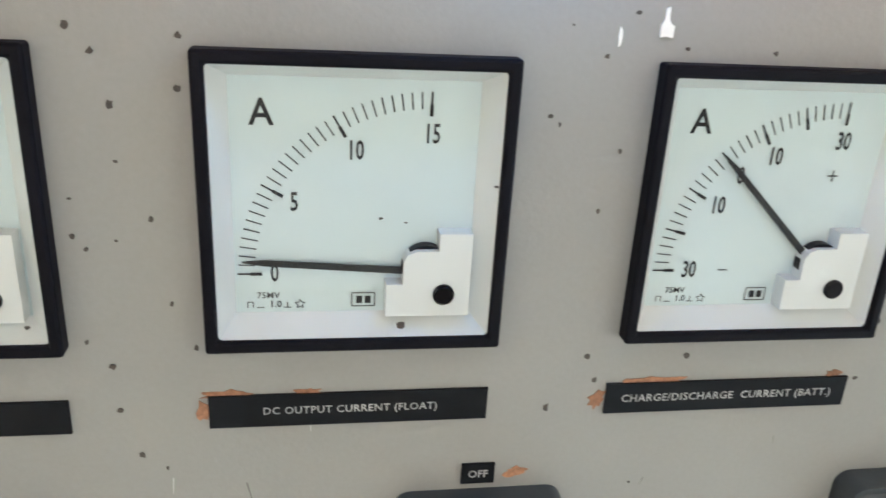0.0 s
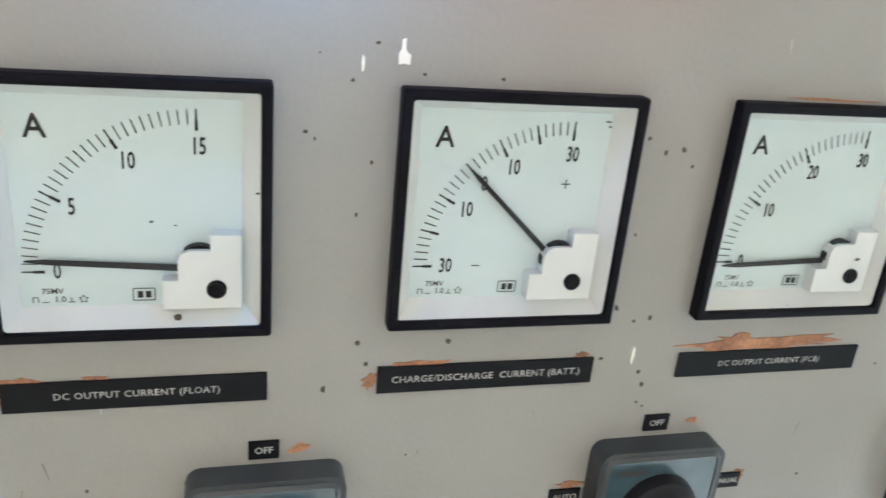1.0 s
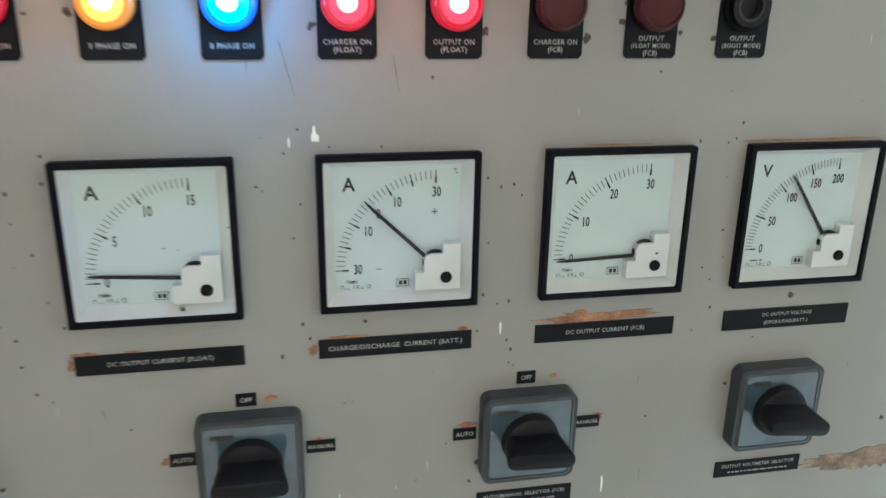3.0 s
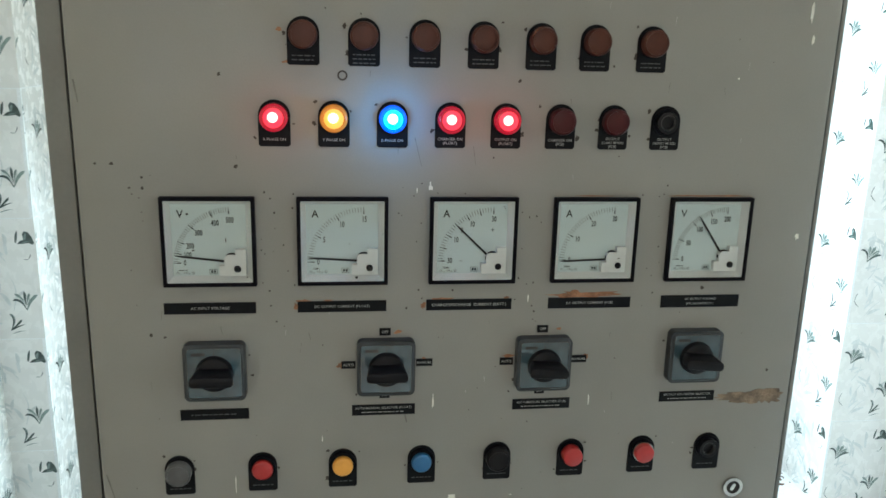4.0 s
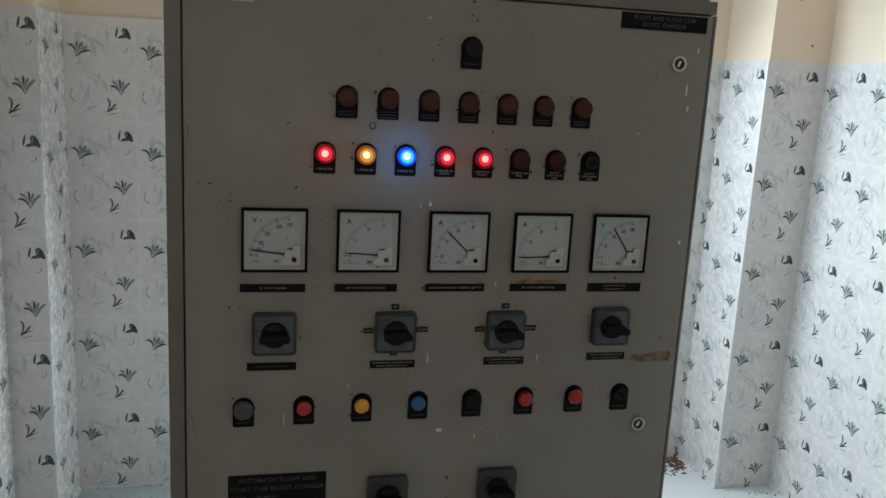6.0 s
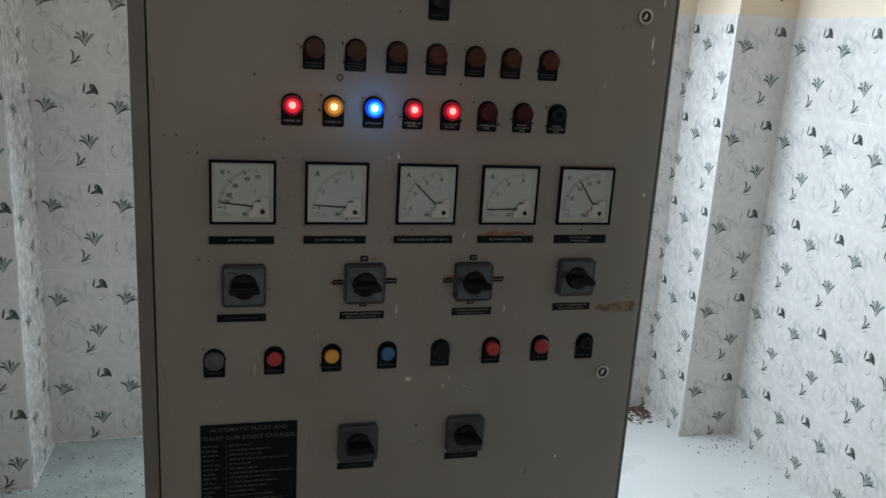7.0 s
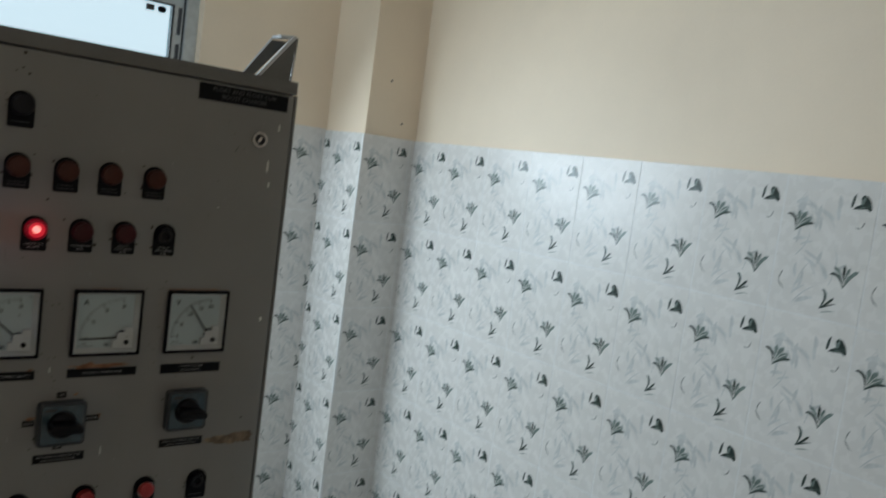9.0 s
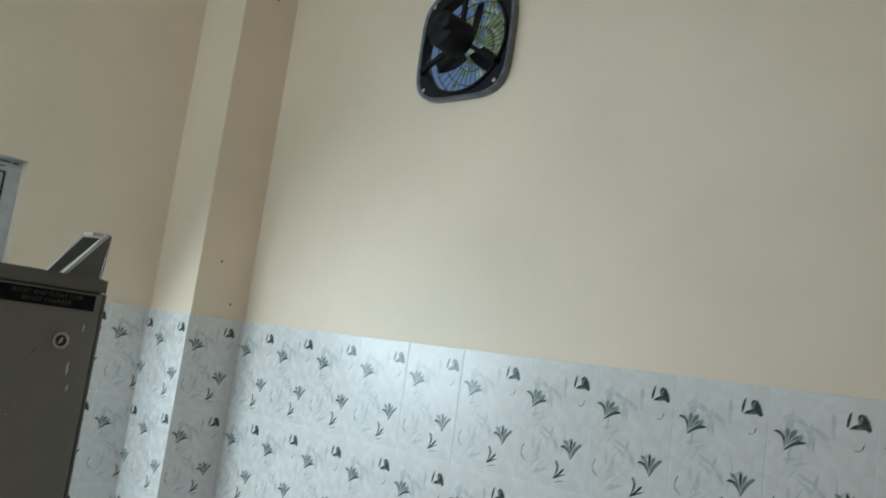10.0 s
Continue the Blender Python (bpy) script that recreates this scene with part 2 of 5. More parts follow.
def ring(bm, r0, r1, y0, y1, seg=32, mat=0, cx=0.0, cz=0.0, a0=0.0, a1=360.0):
    """A flat ring or arc of a ring, with thickness."""
    full = abs(a1 - a0) > 359.9
    n = seg if full else seg + 1
    loops = []
    for i in range(n):
        a = radians(a0 + (a1 - a0) * i / seg)
        c, s_ = math.cos(a), math.sin(a)
        loops.append([bm.verts.new((cx + r * c, y, cz + r * s_)) for r, y in ((r0, y0), (r1, y0), (r1, y1), (r0, y1))])
    for i in range(n if full else n - 1):
        p, q = loops[i], loops[(i + 1) % n]
        for k in range(4):
            bm.faces.new((p[k], p[(k + 1) % 4], q[(k + 1) % 4], q[k])).material_index = mat
    if not full:
        bm.faces.new(loops[0]).material_index = mat
        bm.faces.new(loops[-1][::-1]).material_index = mat
    bmesh.ops.recalc_face_normals(bm, faces=bm.faces)
    return bm


def stroke(bm, x0, z0, x1, z1, w, y=0.0, mat=0, w1=None):
    """A printed line facing the front."""
    d = Vector((x1 - x0, z1 - z0)).normalized()
    n = Vector((-d.y, d.x))
    w1 = w if w1 is None else w1
    v = [bm.verts.new((x, y, z)) for x, z in ((x0 - n.x * w / 2, z0 - n.y * w / 2), (x1 - n.x * w1 / 2, z1 - n.y * w1 / 2), (x1 + n.x * w1 / 2, z1 + n.y * w1 / 2), (x0 + n.x * w / 2, z0 + n.y * w / 2))]
    bm.faces.new(v).material_index = mat


TEXTS = {}


def text_into(bm, words, size, cx, cz, y, mat=0, stretch=1.0):
    """Flat lettering, centred, facing the front."""
    if words not in TEXTS:
        cu = bpy.data.curves.new("lettering", "FONT")
        cu.body, cu.size, cu.align_x, cu.align_y, cu.resolution_u = words, 1.0, "CENTER", "CENTER", 2
        cu.offset, cu.space_character = 0.015 if len(words) < 4 else 0.010, 1.08 if len(words) > 5 else 1.0
        ob = new("lettering", cu)
        me = bpy.data.meshes.new_from_object(ob.evaluated_get(bpy.context.evaluated_depsgraph_get()))
        TEXTS[words] = ([v.co.copy() for v in me.vertices], [list(p.vertices) for p in me.polygons])
        bpy.data.objects.remove(ob)
        bpy.data.meshes.remove(me)
        bpy.data.curves.remove(cu)
    co, faces = TEXTS[words]
    v = [bm.verts.new((cx + c.x * size * stretch, y, cz + c.y * size)) for c in co]
    for f in faces:
        try:
            bm.faces.new([v[i] for i in f]).material_index = mat
        except ValueError:
            pass


def bars_into(bm, rng, x0, x1, cz, h, y, mat=0):
    """Writing that cannot be read: a row of short bars."""
    x = x0
    while x < x1 - h:
        w = min(h * rng.uniform(0.9, 3.6), x1 - x)
        stroke(bm, x, cz, x + w, cz, h * 0.55, y, mat)
        x += w + h * 0.6


def blob(bm, rng, cx, cz, rx, rz, y0, y1, n=11, mat=0, rough=0.35):
    """A thin irregular patch."""
    turn = rng.uniform(0, 6.28)
    pts = []
    for i in range(n):
        a = 2 * math.pi * i / n
        r = 1 + rng.uniform(-rough, rough)
        pts.append((cx + rx * r * math.cos(a), cz + rz * r * math.sin(a)))
    prism(bm, pts, y0, y1, mat)


# ---- the room ----
X_LEFT, X_RIGHT, Y_BACK, Y_REAR, Y_PILLAR, HEIGHT = -0.985, 1.503, 1.43, -4.6, 1.17, 3.05
X_PL, X_PR, Y_PL, FLOOR_Z = -0.873, 1.284, 1.145, -0.052
TILE_TOP, TILE_W, TILE_H = 1.444, 0.203, 0.305
SKIN = 0.008
THICK = 0.16


def wall(name, boxes, label):
    bm = bmesh.new()
    for b in boxes:
        box(bm, *b)
    return tagged(part(name, bm, CREAM), label, "wall", kind="structure")


WIN = (-0.29, 0.79, 0.75, 1.845)
# side and rear openings are made up to let the added lamps in
ADDED_SIDE_GAP = (0.02, 1.02, 1.85, 2.85)
ADDED_REAR_GAP = (-1.0, 0.6, 1.0, 2.2)
FAN_Y, FAN_Z, FAN_R = 0.308, 2.34, 0.157
xl, xr, yb = X_LEFT - SKIN, X_RIGHT + SKIN, Y_BACK + SKIN
wall_back = wall("wall_back", [
    (xl - THICK, WIN[0], yb, yb + THICK, FLOOR_Z, HEIGHT), (WIN[1], xr + THICK, yb, yb + THICK, FLOOR_Z, HEIGHT),
    (WIN[0], WIN[1], yb, yb + THICK, FLOOR_Z, WIN[2]), (WIN[0], WIN[1], yb, yb + THICK, WIN[3], HEIGHT)],
    "cream painted wall with flowered tiles up to shoulder height")
h, splay, lip = FAN_R + 0.012, FAN_R + 0.16, 0.008
wall_right = wall("wall_right", [
    (x0, x1, Y_REAR, FAN_Y - k, FLOOR_Z, HEIGHT) if n == 0 else (x0, x1, FAN_Y + k, yb, FLOOR_Z, HEIGHT) if n == 1 else
    (x0, x1, FAN_Y - k, FAN_Y + k, FLOOR_Z, FAN_Z - k) if n == 2 else (x0, x1, FAN_Y - k, FAN_Y + k, FAN_Z + k, HEIGHT)
    for x0, x1, k in ((xr, xr + lip, h), (xr + lip, xr + THICK, splay)) for n in range(4)],
    "cream painted wall with flowered tiles and a fan opening")
for sy, sz in ((1, 1), (1, -1), (-1, 1), (-1, -1)):
    bm = bmesh.new()
    tri = [(FAN_Y + sy * a, FAN_Z + sz * b) for a, b in ((h, h), (h - 0.07, h), (h, h - 0.07))]
    ends = [[bm.verts.new((x, y, z)) for y, z in tri] for x in (xr, xr + lip)]
    bm.faces.new(ends[0])
    bm.faces.new(ends[1][::-1])
    for i in range(3):
        bm.faces.new((ends[0][i], ends[1][i], ends[1][(i + 1) % 3], ends[0][(i + 1) % 3]))
    bmesh.ops.recalc_face_normals(bm, faces=bm.faces)
    part("corner_fill", bm, CREAM, wall_right)
wall_left = wall("wall_left", [
    (xl - THICK, xl, Y_REAR, ADDED_SIDE_GAP[0], FLOOR_Z, HEIGHT), (xl - THICK, xl, ADDED_SIDE_GAP[1], yb, FLOOR_Z, HEIGHT),
    (xl - THICK, xl, ADDED_SIDE_GAP[0], ADDED_SIDE_GAP[1], FLOOR_Z, ADDED_SIDE_GAP[2]), (xl - THICK, xl, ADDED_SIDE_GAP[0], ADDED_SIDE_GAP[1], ADDED_SIDE_GAP[3], HEIGHT)],
    "cream painted wall with flowered tiles and an unseen opening added for light")
wall_rear = wall("wall_rear", [
    (xl - THICK, ADDED_REAR_GAP[0], Y_REAR - THICK, Y_REAR, FLOOR_Z, HEIGHT), (ADDED_REAR_GAP[1], xr + THICK, Y_REAR - THICK, Y_REAR, FLOOR_Z, HEIGHT),
    (ADDED_REAR_GAP[0], ADDED_REAR_GAP[1], Y_REAR - THICK, Y_REAR, FLOOR_Z, ADDED_REAR_GAP[2]), (ADDED_REAR_GAP[0], ADDED_REAR_GAP[1], Y_REAR - THICK, Y_REAR, ADDED_REAR_GAP[3], HEIGHT)],
    "plain cream painted wall behind the walk, unseen, with an opening added for light")
pillar_right = wall("wall_pillar_right", [(X_PR + SKIN, xr - 0.0005, Y_PILLAR + SKIN, yb - 0.0005, FLOOR_Z, HEIGHT - 0.0005)], "cream painted corner pillar with flowered tiles below")
pillar_left = wall("wall_pillar_left", [(xl + 0.0005, X_PL - SKIN, Y_PL + SKIN, yb - 0.0005, FLOOR_Z, HEIGHT - 0.0005)], "cream painted corner pillar with flowered tiles below")
bm = bmesh.new()
box(bm, xl - THICK, xr + THICK, Y_REAR - THICK, yb + THICK, FLOOR_Z - 0.12, FLOOR_Z)
floor = tagged(part("floor", bm, FLOOR), "pale smooth floor, dusty along the walls", "floor", kind="structure")
bm = bmesh.new()
box(bm, xl - THICK, xr + THICK, Y_REAR - THICK, yb + THICK, HEIGHT, HEIGHT + 0.12)
tagged(part("ceiling", bm, WHITE_PAINT), "plain white ceiling", "ceiling", kind="structure")
bm = bmesh.new()
bmesh.ops.create_grid(bm, x_segments=8, y_segments=8, size=400)
tagged(part("ground", bm, EARTH, m=pose(0, 0, -0.3)), "bare earth outside the building", "ground", kind="structure")

bm = bmesh.new()
box(bm, -9, 9, 9.0, 9.1, -0.3, 12)
tagged(part("backdrop", bm, BACKDROP), "bright hazy sky behind the window", "backdrop", kind="structure")

# ---- window over the cabinet ----
def window_back():
    x0, x1, z0, z1 = WIN
    y = Y_BACK + 0.05
    w = thing("window_1", pose(0, 0, 0), "aluminium window with printed protective tape, daylight behind", "window", kind="structure")
    bm = bmesh.new()
    f = 0.042
    for b in ((x0, x1, z1 - f, z1), (x0, x1, z0, z0 + f), (x0, x0 + f, z0 + f, z1 - f), (x1 - f, x1, z0 + f, z1 - f)):
        box(bm, b[0], b[1], y, y + 0.06, b[2], b[3])
    part("window_frame", bevelled(bm, 0.003), ALUMINIUM, w, "aluminium outer frame")
    bm = bmesh.new()
    g = 0.036
    a0, a1, c0, c1 = x0 + f, x1 - f, z0 + f, z1 - f
    for b in ((a0, a1, c1 - g, c1), (a0, a1, c0, c0 + g), (a0, a0 + g, c0 + g, c1 - g), (a1 - g, a1, c0 + g, c1 - g), (-0.02 + 0.1, 0.02 + 0.1, c0 + g, c1 - g)):
        box(bm, b[0], b[1], y + 0.012, y + 0.05, b[2], b[3])
    part("sash", bevelled(bm, 0.002), ALUMINIUM, w, "inner sash")
    for n, (p0, p1) in enumerate(((a0 + g, 0.08), (0.12, a1 - g))):
        bm = bmesh.new()
        box(bm, p0, p1, y + 0.028, y + 0.033, c0 + g, c1 - g)
        pane = part("pane", bm, WINDOW_GLASS, w, "clear glass pane")
        pane.visible_shadow = False
    rng = random.Random(5)
    bm = bmesh.new()
    box(bm, x0 + 0.004, x1 - 0.002, y - 0.0012, y - 0.0004, z1 - f + 0.003, z1 - 0.003)
    box(bm, x1 - f + 0.003, x1 - 0.003, y - 0.0012, y - 0.0004, z0 + f, z1 - f)
    box(bm, a1 - g + 0.003, a1 - 0.003, y + 0.0106, y + 0.0114, c0 + g, c1 - g)
    tape = part("tape", bm, TAPE, w, "white protective tape with dark print")
    bm = bmesh.new()
    bars_into(bm, rng, x0 + 0.02, x1 - 0.01, z1 - 0.012, 0.011, y - 0.0016)
    bars_into(bm, rng, x0 + 0.02, x1 - 0.05, z1 - 0.027, 0.008, y - 0.0016)
    z = z0 + 0.05
    while z < z1 - 0.10:
        k = rng.uniform(0.05, 0.11)
        stroke(bm, a1 - 0.016, z, a1 - 0.016, z + k, 0.013, y + 0.0102)
        z += k + 0.03
    part("print", bm, TAPE_PRINT, tape)
    # black strips put the shade of the gaps between frame, sash and glass
    bm = bmesh.new()
    for s0, q in ((0.0, 0.0085), (g, 0.0088)):
        e = 0.005
        box(bm, a0 + s0, a1 - s0, y + q, y + q + 0.0015, c1 - s0 - e, c1 - s0)
        box(bm, a1 - s0 - e, a1 - s0, y + q, y + q + 0.0015, c0 + s0, c1 - s0 - e)
    part("gasket", bm, BLACK, w, "black strips painting the dark gaps round the sash")
    bm = bmesh.new()
    box(bm, x1 - f - g - 0.085, x1 - f - g - 0.06, y + 0.02, y + 0.027, z1 - 0.108, z1 - 0.09)
    part("latch_pad", bevelled(bm, 0.002), DARK_METAL, w, "small dark latch pad")
    bm = bmesh.new()
    prism(bm, rounded(0.026, 0.020, 0.009, 4, x1 - f - g - 0.035, z1 - 0.099), y + 0.02, y + 0.027)
    part("latch_pad", bm, BLACK, w, "small black latch pad")
    bm = bmesh.new()
    # plastered reveal lining the opening
    t = 0.004
    box(bm, x0, x1, Y_BACK + SKIN + 0.002, y, z1 - 0.0005, z1 + t - 0.0008)
    part("reveal", bm, WHITE_PAINT, w, "white plastered reveal")
    return w


window_back()

# ---- exhaust fan in the wall opening ----


def exhaust_fan():
    # local: x to the far end, y out of the room, z up
    fan = thing("exhaust_fan", Matrix(((0, 1, 0, X_RIGHT), (-1, 0, 0, FAN_Y), (0, 0, 1, FAN_Z), (0, 0, 0, 1))), "black metal exhaust fan set in a wall opening", "exhaust fan")
    bm = bmesh.new()
    R = FAN_R
    # a round frame with four cut-back corner ears
    pts_o = []
    for n in range(48):
        a = 2 * math.pi * (n + 0.5) / 48 - math.pi / 2
        q = (abs(math.cos(a)) ** 4.2 + abs(math.sin(a)) ** 4.2) ** (-1 / 4.2)
        pts_o.append(((R + 0.016) * q * math.cos(a), (R + 0.016) * q * math.sin(a)))
    o = [bm.verts.new((x, -0.012, z)) for x, z in pts_o]
    ob_ = [bm.verts.new((x, SKIN, z)) for x, z in pts_o]
    n = len(pts_o)
    inn = []
    for x, z in pts_o:
        a = math.atan2(z, x)
        inn.append((bm.verts.new((R * math.cos(a), -0.012, R * math.sin(a))), bm.verts.new((R * math.cos(a), 0.022, R * math.sin(a)))))
    for i in range(n):
        j = (i + 1) % n
        bm.faces.new((o[i], o[j], inn[j][0], inn[i][0]))
        bm.faces.new((o[j], o[i], ob_[i], ob_[j]))
        bm.faces.new((inn[i][0], inn[j][0], inn[j][1], inn[i][1]))
    bmesh.ops.recalc_face_normals(bm, faces=bm.faces)
    part("mounting_plate", bm, FAN_FRAME, fan, "black pressed-steel mounting plate", smooth=True)
    # outer edge in a lighter grey that paints the light it catches
    bm = bmesh.new()
    lo, hi = ([bm.verts.new((x * f, y, z * f)) for x, z in pts_o] for f, y in ((1.012, SKIN), (1.012, -0.015)))
    inn_ = [bm.verts.new((x * 0.955, -0.0125, z * 0.955)) for x, z in pts_o]
    for i in range(n):
        j = (i + 1) % n
        bm.faces.new((lo[i], lo[j], hi[j], hi[i]))
        bm.faces.new((hi[i], hi[j], inn_[j], inn_[i]))
    bmesh.ops.recalc_face_normals(bm, faces=bm.faces)
    part("flange", bm, FAN_LIT_EDGE, fan, "rolled flange, grey for the light its edge catches", smooth=True)
    bm = bmesh.new()
    for k in range(36):
        a = 2 * math.pi * k / 36
        c, s_ = math.cos(a), math.sin(a)
        v = [bm.verts.new((r * c + w * -s_, y, r * s_ + w * c)) for r in (0.03, R * 0.99) for w, y in ((-0.0009, 0.040), (0.0009, 0.040), (0, 0.0416))]
        for i in range(3):
            bm.faces.new((v[i], v[(i + 1) % 3], v[3 + (i + 1) % 3], v[3 + i]))
    for r in (0.07, 0.115, 0.15):
        ring(bm, r - 0.001, r + 0.001, 0.0415, 0.0435, 32)
    part("wire_guard", bm, FAN_METAL, fan, "thin wire guard on the outer side")
    bm = bmesh.new()
    ring(bm, R * 0.975, R * 1.02, -0.02, -0.0125, 40)
    part("rim", bm, FAN_METAL, fan, "black raised rim")
    for k in range(3):
        a = radians(90 + 120 * k)
        bm = bmesh.new()
        box(bm, 0.03, R * 1.06, -0.034, -0.024, -0.007, 0.007)
        box(bm, R * 1.03, R * 1.06, -0.034, -0.012, -0.007, 0.007)
        part("bracket_arm", bevelled(bm, 0.002, 1), FAN_METAL, fan, m=Matrix.Rotation(-a, 4, "Y"))
    bm = bmesh.new()
    lathe(bm, [(0.03, -0.128), (0.046, -0.122), (0.054, -0.105), (0.054, -0.03), (0.042, -0.02), (0.02, 0.0)], 28)
    motor = part("motor", bm, FAN_METAL, fan, "black motor housing", smooth=True)
    bm = bmesh.new()
    lathe(bm, [(0.018, -0.15), (0.026, -0.145), (0.026, -0.125), (0.02, -0.122)], 20, cx=0.03, cz=0.012)
    part("capacitor_cap", bm, FAN_METAL, motor, smooth=True)
    for k in range(3):
        bm = bmesh.new()
        rows = []
        for i in range(7):
            r = 0.03 + (R * 0.86 - 0.03) * i / 6
            half = 0.010 + 0.022 * math.sin(math.pi * min(1, 0.25 + 0.62 * i / 6))
            tw = radians(34 - 14 * i / 6)
            rows.append([bm.verts.new((r, 0.02 + s_ * half * math.sin(tw) + d, s_ * half * math.cos(tw))) for s_, d in ((-1, 0), (1, 0), (1, 0.002), (-1, 0.002))])
        for p, q in zip(rows, rows[1:]):
            for c in range(4):
                bm.faces.new((p[c], p[(c + 1) % 4], q[(c + 1) % 4], q[c]))
        bm.faces.new(rows[0][::-1])
        bm.faces.new(rows[-1])
        bmesh.ops.recalc_face_normals(bm, faces=bm.faces)
        part("blade", bm, FAN_METAL, fan, m=Matrix.Rotation(radians(38 - 120 * k), 4, "Y"), smooth=True)
    for sx, sz in ((1, 1), (1, -1), (-1, 1), (-1, -1)):
        bm = bmesh.new()
        lathe(bm, [(0.004, -0.018), (0.007, -0.016), (0.007, -0.012)], 12, cx=sx * R * 0.86, cz=sz * R * 0.86)
        part("bolt", bm, CHROME, fan, "bright bolt head")


exhaust_fan()

# ---- what shows outside through the fan ----


def tree_outside():
    rng = random.Random(11)
    tree = thing("tree", pose(4.62, 1.7, -0.3), "sunlit yellow-green tree outside the fan opening", "tree")
    bm = bmesh.new()
    for b in range(7):
        a, lean = rng.uniform(0, 6.28), rng.uniform(0.1, 0.45)
        p = Vector((0, 0, 0 if b == 0 else rng.uniform(2.0, 3.2)))
        d = Vector((math.cos(a) * lean, math.sin(a) * lean, 1)).normalized() if b else Vector((0.02, 0, 1))
        r, steps = (0.13, 9) if b == 0 else (0.06, 6)
        last = None
        for i in range(steps):
            rr = r * (1 - 0.85 * i / steps)
            loop = [bm.verts.new(p + Vector((rr * math.cos(t * 1.047), rr * math.sin(t * 1.047), 0))) for t in range(6)]
            if last:
                for t in range(6):
                    bm.faces.new((last[t], last[(t + 1) % 6], loop[(t + 1) % 6], loop[t]))
            last = loop
            p = p + d * 0.55
            d = (d + Vector((rng.uniform(-.15, .15), rng.uniform(-.15, .15), 0))).normalized()
    part("trunk", bm, material("bark", (0.12, 0.09, 0.06), 0.9, stain=0.4), tree)
    bm = bmesh.new()
    clumps = []
    while len(clumps) < 60:
        c = Vector((rng.uniform(-1.3, 1.3), rng.uniform(-1.3, 1.3), rng.uniform(-1.7, 1.5)))
        if 0.3 < (c.x ** 2 + c.y ** 2) / 1.5 + c.z ** 2 / 2.6 < 1:
            clumps.append(c + Vector((0, 0, 4.0)))
    for i in range(15000):
        c = rng.choice(clumps)
        p = c + Vector((rng.gauss(0, .17), rng.gauss(0, .17), rng.gauss(0, .15)))
        a = Vector((rng.gauss(0, 1), rng.gauss(0, 1), rng.gauss(0, .6))).normalized() * rng.uniform(.04, .075)
        b = a.cross(Vector((rng.gauss(0, 1), rng.gauss(0, 1), rng.gauss(0, 1)))).normalized() * 0.026
        bm.faces.new([bm.verts.new(q) for q in (p - a, p + b, p + a, p - b)])
    part("crown", bm, LEAF, tree)


tree_outside()

# ---- the cabinet ----
CAB_L, CAB_R, CAB_TOP, DOOR_L, DOOR_R = -0.434, 0.402, 1.459, -0.409, 0.395
METER_X, METER_Z = (-.281, -.1415, 0.0, .137, .270), 1.067


